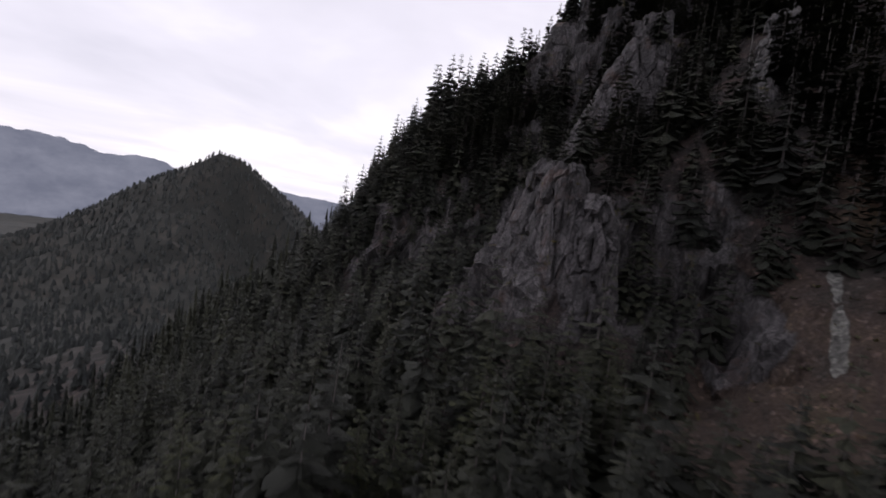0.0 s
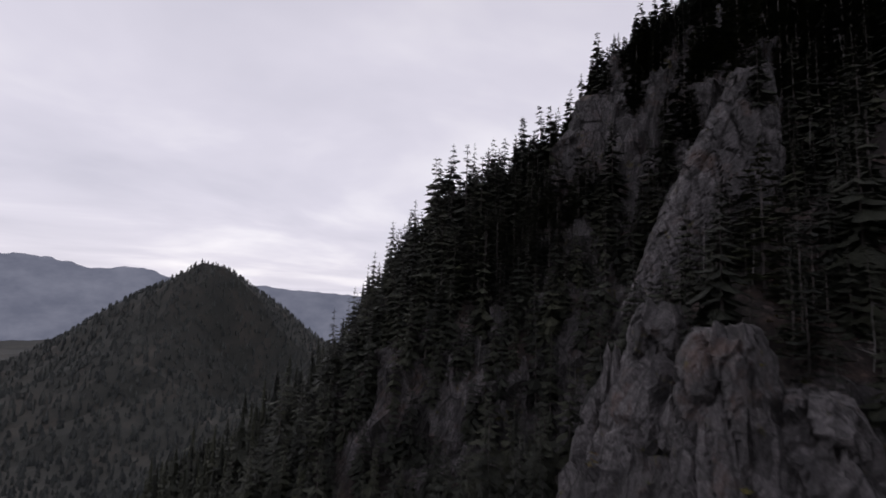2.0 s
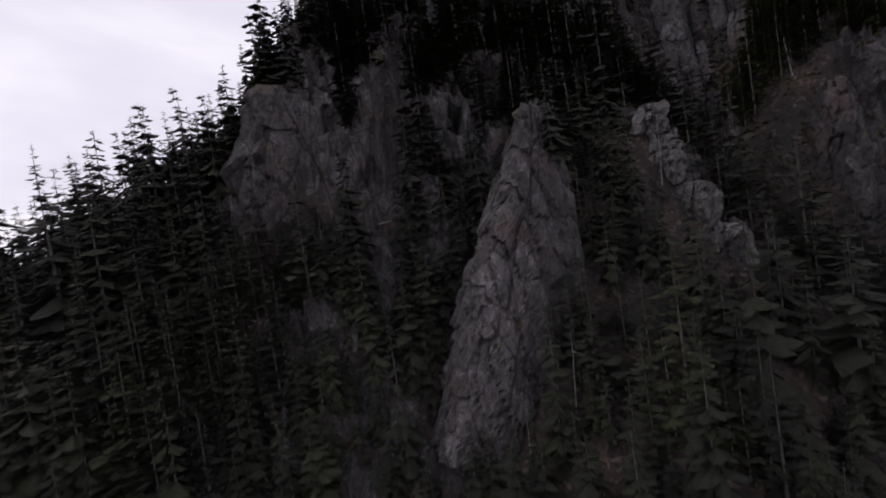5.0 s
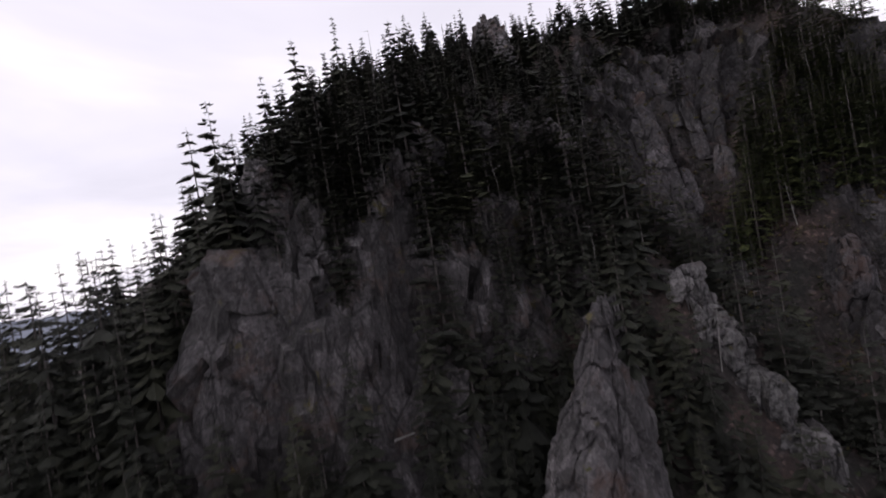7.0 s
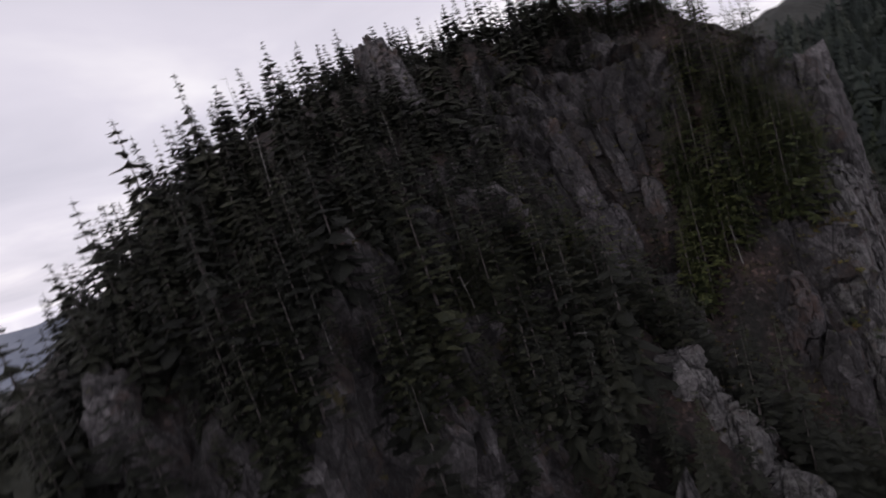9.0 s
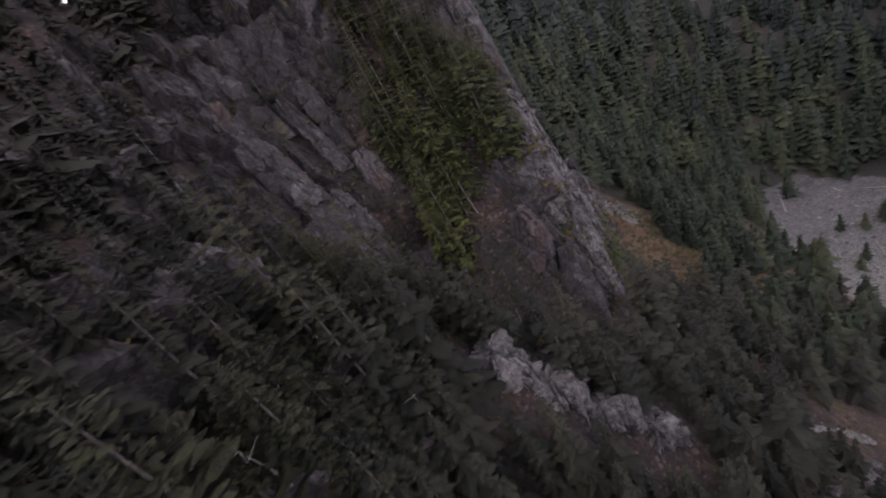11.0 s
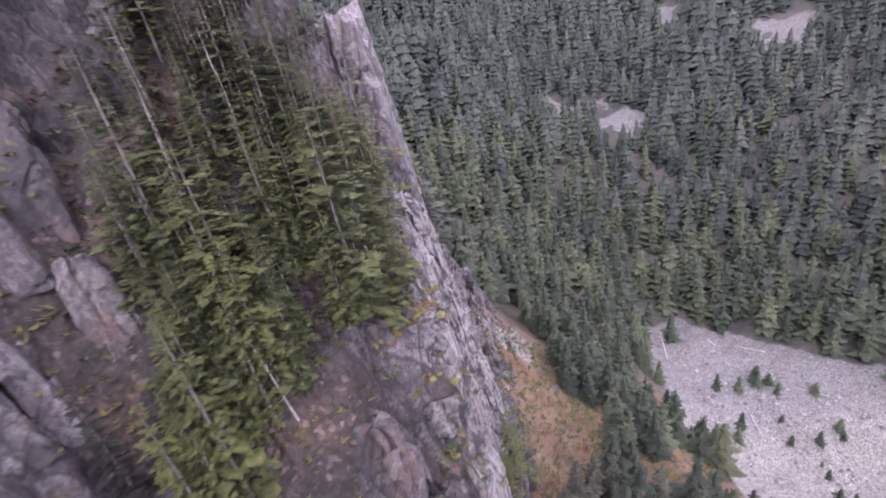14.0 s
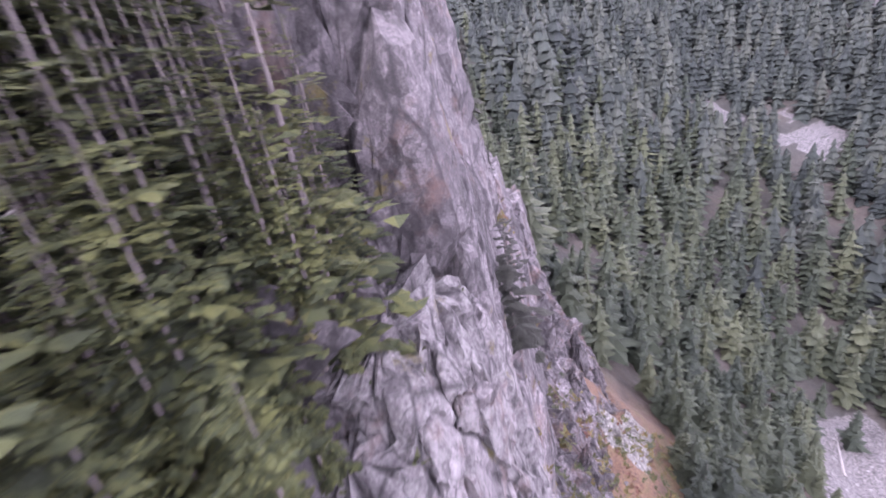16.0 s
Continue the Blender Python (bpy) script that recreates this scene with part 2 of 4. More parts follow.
ROCK = rock_material("grey_rock")
PALE_ROCK = rock_material("lichened_rock", 1.0)
DARK_ROCK = rock_material("dark_slate_rock", -0.4)
GROUND = ground_material()


def moss_material():
    m, t, b = material("yellow_moss")
    n = noise_tex(t, world_place(t), 2.2, 5, 0.7).outputs[0]
    link(t, ramp(t, n, (0.35, (0.03, 0.032, 0.012)), (0.5, (0.075, 0.066, 0.018)), (0.68, (0.13, 0.1, 0.026))), b.inputs["Base Color"])
    b.inputs["Roughness"].default_value = 0.95
    bump(t, b, n, 0.8, 0.1)
    return m


MOSS = moss_material()


def stone_material():
    m, t, b = material("pale_boulders")
    info = t.nodes.new("ShaderNodeNewGeometry")
    n = noise_tex(t, info.outputs["Position"], 1.8, 5, 0.7).outputs[0]
    f = maths(t, "ADD", maths(t, "MULTIPLY", n, 0.5), maths(t, "MULTIPLY", info.outputs["Random Per Island"], 0.5))
    link(t, ramp(t, f, (0.25, (0.035, 0.033, 0.033)), (0.5, (0.085, 0.082, 0.082)), (0.75, (0.18, 0.176, 0.174))), b.inputs["Base Color"])
    b.inputs["Roughness"].default_value = 0.9
    bump(t, b, n, 0.5, 0.1)
    return m


STONE = stone_material()


def shrub_material():
    m, t, b = material("heather_leaves")
    n = noise_tex(t, world_place(t), 0.18, 4, 0.7).outputs[0]
    link(t, ramp(t, n, (0.36, (0.018, 0.03, 0.01)), (0.47, (0.04, 0.045, 0.014)), (0.56, (0.085, 0.07, 0.02)), (0.66, (0.07, 0.028, 0.018))), b.inputs["Base Color"])
    b.inputs["Roughness"].default_value = 0.85
    return m


SHRUB = shrub_material()
NEEDLES = needle_material("fir_needles", (0.018, 0.026, 0.013), (0.042, 0.055, 0.02), (0.09, 0.1, 0.031), False)
NEEDLES_DULL = needle_material("dull_fir_needles", (0.016, 0.0185, 0.0135), (0.03, 0.034, 0.021), (0.058, 0.062, 0.03), False)
NEEDLES_MANY = needle_material("forest_needles", (0.017, 0.0185, 0.0155), (0.031, 0.034, 0.025), (0.055, 0.057, 0.036), True)
NEEDLES_STRIP = needle_material("sunny_forest_needles", (0.02, 0.027, 0.014), (0.042, 0.053, 0.021), (0.085, 0.096, 0.032), True)
# Same firs as nearer by, with bluish haze put into the needle colour.
NEEDLES_FAR_HAZE = needle_material("hazed_slope_needles", (0.015, 0.021, 0.019), (0.029, 0.038, 0.032), (0.054, 0.062, 0.048), True)
NEEDLES_GROVE = needle_material("grove_needles", (0.016, 0.0235, 0.0165), (0.032, 0.042, 0.026), (0.06, 0.07, 0.039), True)
# Distance haze mixed into the base colour: valley firs paler and greyer.
NEEDLES_HAZY = needle_material("hazed_valley_needles", (0.03, 0.034, 0.034), (0.05, 0.055, 0.052), (0.075, 0.08, 0.073), True)
BARK = bark_material("fir_bark", (0.05, 0.042, 0.04), (0.13, 0.115, 0.11))
DEADWOOD = bark_material("bleached_wood", (0.11, 0.105, 0.1), (0.26, 0.25, 0.24))

# ---- shape of the mountain ----
CREST = [(-900, 420, -160), (-420, 400, -150), (-200, 300, -98), (-110, 255, -62), (-64, 232, -30), (-42, 214, -4), (-21, 203, 34), (-5, 203, 50), (16, 201, 58), (34, 194, 62), (42, 182, 92), (51, 176, 99),
         (60, 176, 103), (82, 172, 118), (115, 165, 133), (138, 140, 137), (148, 115, 138), (149, 92, 133)]
BACK = [(60, 260, 70), (150, 220, 100), (220, 150, 90), (-60, 330, -70), (320, 60, 60), (250, 300, 10), (-300, 700, -150), (300, 700, -120), (500, 400, -60)]
ARETE = [(133, 75, 112), (127, 78, 104), (152, 60, 84), (178, 40, 66), (205, 16, 48), (165, 72, 88), (122, 76, 88), (115, 78, 80), (109, 81, 76), (103, 83, 66), (98, 85, 50)]
WALL_FOOT = [(100, 76, 8), (115, 62, 2), (129, 46, 2), (140, 57, 35), (129, 36, -4), (152, 27, -4), (157, 14, -7), (171, 18, 10), (195, 2, -5), (184, 24, 44)]
TALUS = [(104, 4, -28), (117, 8, -26), (95, 29, -16), (90, 62, 8), (60, 45, -22), (162, -48, -50), (191, -35, -34), (239, -26, -5), (130, -30, -58), (70, 10, -40)]
BED = [(88, -50, -86), (60, -140, -92), (175, -128, -94), (120, -95, -92), (70, -90, -92), (0, -120, -100), (0, -60, -78), (-60, -160, -110), (200, -170, -88)]
FAR_SIDE = [(207, -269, -35), (136, -190, -88), (274, -252, -24), (239, -110, -52), (330, -330, 20), (450, -450, 92), (300, -120, -10), (420, -150, 60), (20, -260, -75), (100, -420, 20), (650, -700, 250), (700, -250, 190), (200, -800, 240), (-200, -400, -90)]
BOWL = [(120, 136, 103), (90, 147, 104), (60, 159, 98), (123, 121, 98), (127, 105, 98), (118, 123, 77), (113, 110, 80), (105, 101, 76), (107, 119, 62), (101, 94, 63), (98, 92, 54), (93, 101, 46), (91, 104, 41), (77, 121, 62), (70, 114, 48), (130, 108, 98), (111, 92, 84)]
CLIFF_BAND = [(31, 176, 80), (46, 164, 78), (57, 154, 73), (28, 170, 48), (43, 155, 45), (52, 146, 44), (39, 178, 92), (60, 140, 46), (52, 128, 42), (45, 118, 30)]
LOWER_FACE = [(47, 103, 20), (33, 97, 17), (29, 111, 16), (24, 82, -20), (22, 88, -12), (-6, 159, 4), (9, 152, 5), (-18, 166, 3), (-6, 153, -18), (10, 146, -16), (-18, 160, -20), (-42, 193, -14), (-15, 140, -30), (-38, 114, -44), (12, 160, 12), (48, 76, -20), (55, 72, -6), (53, 84, 3), (36, 88, -14)]
START = [(0, 0, -34), (-40, 20, -58), (40, 20, -28), (-14, 48, -34), (-80, 90, -75), (-120, 180, -95), (20, 55, -30), (-150, 0, -110), (-300, 150, -150)]
VALLEY = [(-373, 819, 76), (-430, 790, 54), (-480, 765, 30), (-320, 840, 54), (-265, 855, -6), (-420, 640, -70), (-330, 660, -62), (-210, 700, -120), (-560, 620, -120), (-650, 800, -100), (-380, 1000, -60), (-700, 1400, -190), (-1200, 900, -195), (-1500, 2000, -225), (0, 1500, -190), (800, 1500, -150), (-600, 400, -155), (-800, -200, -140), (-250, 450, -140)]
RING = [(4600 * math.cos(a), 4600 * math.sin(a), -300) for a in np.linspace(0, 2 * math.pi, 14)[:-1]]
KNOTS = np.array(CREST + BACK + ARETE + WALL_FOOT + TALUS + BED + FAR_SIDE + BOWL + CLIFF_BAND + LOWER_FACE + START + VALLEY + RING, float)


def spline_weights():
    k = KNOTS
    d = np.hypot(k[:, None, 0] - k[None, :, 0], k[:, None, 1] - k[None, :, 1])
    n = len(k)
    a = np.zeros((n + 3, n + 3))
    a[:n, :n] = d - 0.6 * np.eye(n)
    a[:n, n], a[:n, n + 1:] = 1, k[:, :2]
    a[n:, :n] = a[:n, n:].T
    return np.linalg.solve(a, np.append(k[:, 2], (0, 0, 0)))


WEIGHTS = spline_weights()


def base_height(x, y):
    x, y = np.asarray(x, float), np.asarray(y, float)
    out = WEIGHTS[-3] + WEIGHTS[-2] * x + WEIGHTS[-1] * y
    for (kx, ky, _), wt in zip(KNOTS, WEIGHTS):
        out = out + wt * np.hypot(x - kx, y - ky)
    return out


def lattice(ix, iy, iz, seed):
    h = (ix * 374761393 + iy * 668265263 + iz * 2147483647 + seed * 974634777) & 0xFFFFFFFF
    h = ((h ^ (h >> 13)) * 1274126177) & 0xFFFFFFFF
    return ((h ^ (h >> 16)) & 0xFFFF) / 65535.0


def value_noise(x, y, z, seed=0):
    """Smooth noise from 0 to 1 at arrays of places."""
    fx, fy, fz = np.floor(x), np.floor(y), np.floor(z)
    ix, iy, iz = fx.astype(np.int64), fy.astype(np.int64), fz.astype(np.int64)
    u, v, s = x - fx, y - fy, z - fz
    u, v, s = u * u * (3 - 2 * u), v * v * (3 - 2 * v), s * s * (3 - 2 * s)
    out = 0
    for a in (0, 1):
        for b in (0, 1):
            for c in (0, 1):
                out = out + lattice(ix + a, iy + b, iz + c, seed) * (u if a else 1 - u) * (v if b else 1 - v) * (s if c else 1 - s)
    return out


def fractal(x, y, z, octaves=4, seed=0, gain=0.5):
    out, amp, tot = 0, 1.0, 0.0
    for i in range(octaves):
        out = out + amp * value_noise(x, y, z, seed + i)
        tot += amp
        x, y, z, amp = x * 2.03 + 7.1, y * 2.03 + 3.7, z * 2.03 + 5.3, amp * gain
    return out / tot


def blocks(x, y, z, seed=0, tilt=1.3):
    """Broken blocks: the level of the nearest of scattered seeds, with sharp steps between them, from 0 to 1, and how far the joint round the block is."""
    fx, fy, fz = np.floor(x).astype(np.int64), np.floor(y).astype(np.int64), np.floor(z).astype(np.int64)
    best, second, level = np.full(np.shape(x), 9.0), np.full(np.shape(x), 9.0), np.zeros(np.shape(x))
    for a in (-1, 0, 1):
        for b in (-1, 0, 1):
            for c in (-1, 0, 1):
                i, j, k = fx + a, fy + b, fz + c
                dx, dy, dz = x - i - lattice(i, j, k, seed), y - j - lattice(i, j, k, seed + 1), z - k - lattice(i, j, k, seed + 2)
                d = 0.22 * (dx * dx + dy * dy + dz * dz) + 0.78 * np.maximum(np.maximum(np.abs(dx), np.abs(dy)), np.abs(dz)) ** 2
                lv = lattice(i, j, k, seed + 3) + tilt * (dx * (lattice(i, j, k, seed + 4) - 0.5) + dy * (lattice(i, j, k, seed + 6) - 0.5) + dz * (lattice(i, j, k, seed + 5) - 0.5))
                level = np.where(d < best, lv, level)
                second = np.minimum(second, np.maximum(best, d))
                best = np.minimum(best, d)
    return level, np.sqrt(second) - np.sqrt(best)


def facets(x, y, z, seed=0):
    return blocks(x, y, z, seed)[0]


def smooth(a, b, x):
    s = np.clip((x - a) / (b - a), 0, 1)
    return s * s * (3 - 2 * s)


def axis(stretches):
    """Places along an axis: from, to, step, step by step, and wider and wider outside."""
    out = []
    for a, b, s in stretches:
        out += list(np.arange(a, b, s))
    out.append(stretches[-1][1])
    lo, hi, step = out[0], out[-1], 6.0
    while hi < 4700:
        step *= 1.13
        hi += step
        out.append(hi)
    step = 6.0
    while lo > -4700:
        step *= 1.13
        lo -= step
        out.insert(0, lo)
    return np.array(out)


# pale scree patches on the slope across the stream
SCREE = [(284, -276, 20), (272, -290, 12), (334, -250, 14), (312, -424, 16), (207, -416, 22), (196, -434, 16)]


def near_bank_at(x):
    return np.interp(x, (40, 74, 87, 105, 123, 155, 172, 190), (14, 8, -4, -24, -42, -80, -110, -122))


def heath_line_at(x):
    """The upper edge of the trees along the bank; bare heath lies between it and the foot of the wall."""
    return np.interp(x, (72, 90, 105, 120, 135, 150, 170, 190), (60, 50, 40, 26, 19, 6, -8, -24))


def shingle_at(x, y, z):
    """How far a place belongs to the stony stream bed, from 0 to 1."""
    bank = -150 + 0.12 * (x - 100)
    near_bank = near_bank_at(x)
    bed = smooth(bank - 8, bank + 8, y) * smooth(near_bank + 6, near_bank - 8, y) * smooth(182, 166, x) * smooth(10, 55, x)
    for px, py, r in [*SCREE, (158, 14, 7), (163, 4, 5), *((57.5 + 0.75 * k, 65 + 1.35 * k, 1.0 + 0.05 * k) for k in range(11))]:
        away = np.hypot(x - px, y - py)
        if np.min(away) < 2.4 * r:
            bed = np.maximum(bed, smooth(r * 1.2, r * 0.6, away + (fractal(x * 0.12, y * 0.12, 0 * x, 3, 66) - 0.5) * r * 2.2))
    return bed


def build_ground():
    xs = axis(((-120, 0, 1.6), (0, 85, 0.8), (85, 190, 0.65), (190, 420, 4.5)))
    ys = axis(((-420, -200, 5.0), (-200, 0, 2.5), (0, 215, 0.8), (215, 260, 2.0)))
    gx, gy = np.meshgrid(xs, ys, indexing="ij")
    gz = base_height(gx, gy)
    near = smooth(500, 250, np.hypot(gx - 60, gy - 60))
    gz = gz + (fractal(gx * 0.06, gy * 0.06, 0 * gx, 4, 11) - 0.5) * 9 * near
    gz = gz + (np.abs(fractal(gx * 0.008, gy * 0.008, 0 * gx, 5, 21) - 0.5) - 0.1) * 110 * smooth(300, 900, np.hypot(gx, gy))
    zx, zy = np.gradient(gz, xs, ys)
    steep = np.hypot(zx, zy)
    rock = smooth(1.25, 2.1, steep) * near * (1 - 0.55 * smooth(24, 12, np.hypot(gx - 111, gy - 115))) * (1 - 0.7 * smooth(16, 8, np.hypot(gx - 95, gy - 99)))
    rock = np.maximum(rock, 0.95 * smooth(17, 10, np.hypot(gx - 15, gy - 102)))
    length = np.sqrt(1 + zx * zx + zy * zy)
    block = facets(gx * 0.16, gy * 0.16, gz * 0.095, 5)
    chip = facets(gx * 0.5, gy * 0.5, gz * 0.28, 9)
    push = rock * ((block - 0.45) * 5.0 + (chip - 0.5) * 1.3 + (fractal(gx * 0.3, gy * 0.3, gz * 0.3, 4, 31) - 0.5) * 2.0)
    bed = shingle_at(gx, gy, gz)
    push = push + bed * (fractal(gx * 0.4, gy * 0.4, gz * 0.4, 3, 41) - 0.5) * 1.0
    px, py, pz = gx - push * zx / length, gy - push * zy / length, gz + push / length
    nx, ny = gx.shape
    verts = np.stack((px, py, pz), -1).reshape(-1, 3)
    idx = np.arange(nx * ny).reshape(nx, ny)
    faces = np.stack((idx[:-1, :-1], idx[1:, :-1], idx[1:, 1:], idx[:-1, 1:]), -1).reshape(-1, 4)
    me = raw_mesh("ground", verts, faces)
    heath = smooth(-4, 4, gy - near_bank_at(gx)) * smooth(40, 28, gy - heath_line_at(gx)) * smooth(66, 80, gx) * smooth(215, 190, gx) + smooth(26, 10, np.hypot(gx - 50, gy - 64)) * 0.25
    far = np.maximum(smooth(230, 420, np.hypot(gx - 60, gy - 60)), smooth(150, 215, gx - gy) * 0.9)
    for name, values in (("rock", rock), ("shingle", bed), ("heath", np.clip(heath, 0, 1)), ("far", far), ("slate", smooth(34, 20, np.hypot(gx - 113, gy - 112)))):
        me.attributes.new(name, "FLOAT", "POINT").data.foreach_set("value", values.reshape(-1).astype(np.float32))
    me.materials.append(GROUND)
    ob = new("ground", me)
    tagged(ob, "steep mountain ground of grey rock, dark soil and pale shingle", "ground", kind="structure")
    return ob


def raw_mesh(name, verts, faces):
    """A mesh from arrays of places and of faces with equal numbers of corners."""
    me = bpy.data.meshes.new(name)
    verts, faces = np.asarray(verts, np.float32), np.asarray(faces, np.int32)
    n = faces.shape[1]
    me.vertices.add(len(verts))
    me.vertices.foreach_set("co", verts.reshape(-1))
    me.loops.add(faces.size)
    me.loops.foreach_set("vertex_index", faces.reshape(-1))
    me.polygons.add(len(faces))
    me.polygons.foreach_set("loop_start", np.arange(0, faces.size, n, dtype=np.int32))
    me.polygons.foreach_set("use_smooth", np.zeros(len(faces), bool))
    me.update(calc_edges=True)
    return me


ground = build_ground()

# ---- crags: blocky outcrops that stand out of the slope ----
CRAGS = []


def outline(n, power):
    """Evenly spaced places round a rounded square of half width 1."""
    a = np.linspace(0, 2 * np.pi, 4001)
    c, sn = np.cos(a), np.sin(a)
    r = (np.abs(c) ** power + np.abs(sn) ** power) ** (-1 / power)
    x, y = r * c, r * sn
    s = np.append(0, np.cumsum(np.hypot(np.diff(x), np.diff(y))))
    at = np.linspace(0, s[-1], n, endpoint=False)
    return np.interp(at, s, x), np.interp(at, s, y)


def lump(seed, rough, flat):
    """A small broken stone, or with flat below 1 a cushion, about one metre across."""
    bm = bmesh.new()
    bmesh.ops.create_icosphere(bm, subdivisions=2, radius=0.5)
    for v in bm.verts:
        c = v.co * 3.1
        k = float(facets(np.array(c.x + seed), np.array(c.y), np.array(c.z), seed)) - 0.5
        v.co *= 1 + rough * k
        v.co.z *= flat
    me = bpy.data.meshes.new("lump")
    bm.to_mesh(me)
    bm.free()
    return me


PLATES = [lump(k, 0.75, 1.0) for k in (2, 5, 8, 11)]
for me in PLATES:
    me.name = "slab"
    me.materials.append(ROCK)
    me.shade_flat()
CUSHIONS = [lump(k, 0.9, 0.45) for k in (3, 7, 9)]
for me in CUSHIONS:
    me.name = "moss_cushion"
    me.materials.append(MOSS)


def dress_crag(ob, verts, out, heights, seed, pieces):
    """Loosened slabs and moss cushions on the faces of a crag, as its parts."""
    r = random.Random(seed)
    for k in range(pieces * 2):
        i = r.randrange(len(verts))
        if not 0.3 < heights[i] < 0.97 or out[i][1] > 0.35:
            continue
        moss = k % 3 == 0
        piece = new("moss_cushion" if moss else "slab", r.choice(CUSHIONS if moss else PLATES))
        if moss:
            piece["label"] = "yellow-green moss cushion"
        piece.parent = ob
        size = r.uniform(0.8, 1.8) if moss else r.uniform(1.2, 3.2)
        m = Matrix.Translation(Vector(verts[i]) - Vector((*out[i], 0)) * size * 0.12) @ Matrix.Rotation(math.atan2(out[i][1], out[i][0]), 4, "Z")
        piece.matrix_basis = m @ Matrix.Rotation(r.uniform(-0.3, 0.3), 4, "Y") @ Matrix.Diagonal((size * 0.55, size * r.uniform(0.7, 1.2), size * (0.6 if moss else r.uniform(0.9, 1.9)), 1))


def crag(name, label, foot, top, half, yaw, profile, seed, cell=5.0, rough=1.0, step=0.6, power=3.0, teeth=0.06, pieces=6, stretch=2.3, mat=ROCK):
    """A rock from foot (x, y, z) to top (x, y, z). half: half widths along and across yaw; profile: rows of height 0..1, width factor along, across."""
    rows = max(12, int((top[2] - foot[2]) / step))
    cols = max(24, int(4.2 * (half[0] + half[1]) / step))
    ox, oy = outline(cols, power)
    hs, wa, wb = zip(*profile)
    u = np.linspace(0, 1, rows)[:, None]
    fa, fb = np.interp(u, hs, wa), np.interp(u, hs, wb)
    c, sn = math.cos(radians(yaw)), math.sin(radians(yaw))
    lx, ly = ox[None] * half[0] * fa, oy[None] * half[1] * fb
    x = foot[0] + (top[0] - foot[0]) * u + c * lx - sn * ly
    y = foot[1] + (top[1] - foot[1]) * u + sn * lx + c * ly
    tall = top[2] - foot[2]
    jag = (facets(ox * half[0] / 3.0 + seed, oy * half[1] / 3.0, 0 * ox + 0.3, seed + 3) - 0.55) * teeth
    z = foot[2] + tall * u * (1 + jag[None] * u ** 3)
    nx, ny = (x - x.mean(1, keepdims=True)) * half[1], (y - y.mean(1, keepdims=True)) * half[0]
    ln = np.hypot(nx, ny) + 1e-6
    keep = np.clip(np.minimum(fa * half[0], fb * half[1]) / 3.0, 0.15, 1)
    c2, s2 = math.cos(radians(yaw + 17)), math.sin(radians(yaw + 17))
    ja, jb, jz = c2 * x + s2 * y, c2 * y - s2 * x, z + 0.22 * (c2 * x + s2 * y) - 0.1 * (c2 * y - s2 * x)
    level, joint = blocks(ja / cell + 0.06 * jz / cell, jb / cell, jz / (cell * stretch), seed, 0.5)
    chip, crack = blocks(ja / cell * 2.6, jb / cell * 2.6, jz / (cell * 0.75), seed + 20, 0.9)
    d = (level - 0.6) * cell * 0.62 - smooth(0.09, 0.03, joint) * cell * 0.34
    d = d + (chip - 0.5) * cell * 0.2 - smooth(0.08, 0.03, crack) * cell * 0.08
    d = (d + (fractal(x * 0.9, y * 0.9, z * 0.7, 4, seed + 40) - 0.5) * cell * 0.1) * keep * rough
    x, y = x + d * nx / ln, y + d * ny / ln
    z = z + (fractal(x * 0.4, y * 0.4, z * 0.4, 3, seed + 50) - 0.5) * 1.2 * u * keep
    px, py = x[-1].mean(), y[-1].mean()
    for k in (0.75, 0.5, 0.25):
        rx, ry = px + (x[rows - 1] - px) * k, py + (y[rows - 1] - py) * k
        rz = z[-1].mean() + (z[rows - 1] - z[-1].mean()) * k + (facets(rx / 1.8, ry / 1.8, 0 * rx, seed + 60) - 0.4) * 0.8 * min(1.0, half[1] * fb[-1, 0] / 3)
        x, y, z = np.append(x, rx[None], 0), np.append(y, ry[None], 0), np.append(z, rz[None], 0)
    nx, ny, ln, u = (np.append(q, np.repeat(q[-1:], 3, 0), 0) for q in (nx, ny, ln, u))
    rows += 3
    verts = np.stack((x, y, z), -1).reshape(-1, 3)
    peak = verts[-cols:].mean(0)
    idx = np.arange(rows * cols).reshape(rows, cols)
    nxt = np.roll(idx, -1, 1)
    quads = np.stack((idx[:-1], nxt[:-1], nxt[1:], idx[1:]), -1).reshape(-1, 4)
    cap = np.stack((idx[-1], nxt[-1], np.full(cols, rows * cols)), -1)
    tris = np.concatenate((quads[:, (0, 1, 2)], quads[:, (0, 2, 3)], cap))
    me = raw_mesh(name, np.concatenate((verts, peak[None])), tris)
    me.materials.append(mat)
    ob = tagged(new(name, me), label, "rock outcrop")
    dress_crag(ob, verts, np.stack((nx / ln, ny / ln), -1).reshape(-1, 2), np.repeat(u, cols), seed, pieces)
    CRAGS.append(((foot[0] + top[0]) / 2, (foot[1] + top[1]) / 2, 1.5 * max(half) + math.hypot(top[0] - foot[0], top[1] - foot[1]), ob))
    return ob


CONE = ((0, 1.25, 1.3), (0.35, 1.0, 1.0), (0.7, 0.62, 0.6), (0.9, 0.36, 0.34), (1, 0.12, 0.12))
BLOCK = ((0, 1.1, 1.15), (0.5, 1.0, 1.0), (0.85, 0.9, 0.85), (1, 0.62, 0.6))
SLAB = ((0, 1.05, 1.2), (0.6, 1.0, 1.0), (0.93, 0.97, 0.9), (1, 0.9, 0.7))

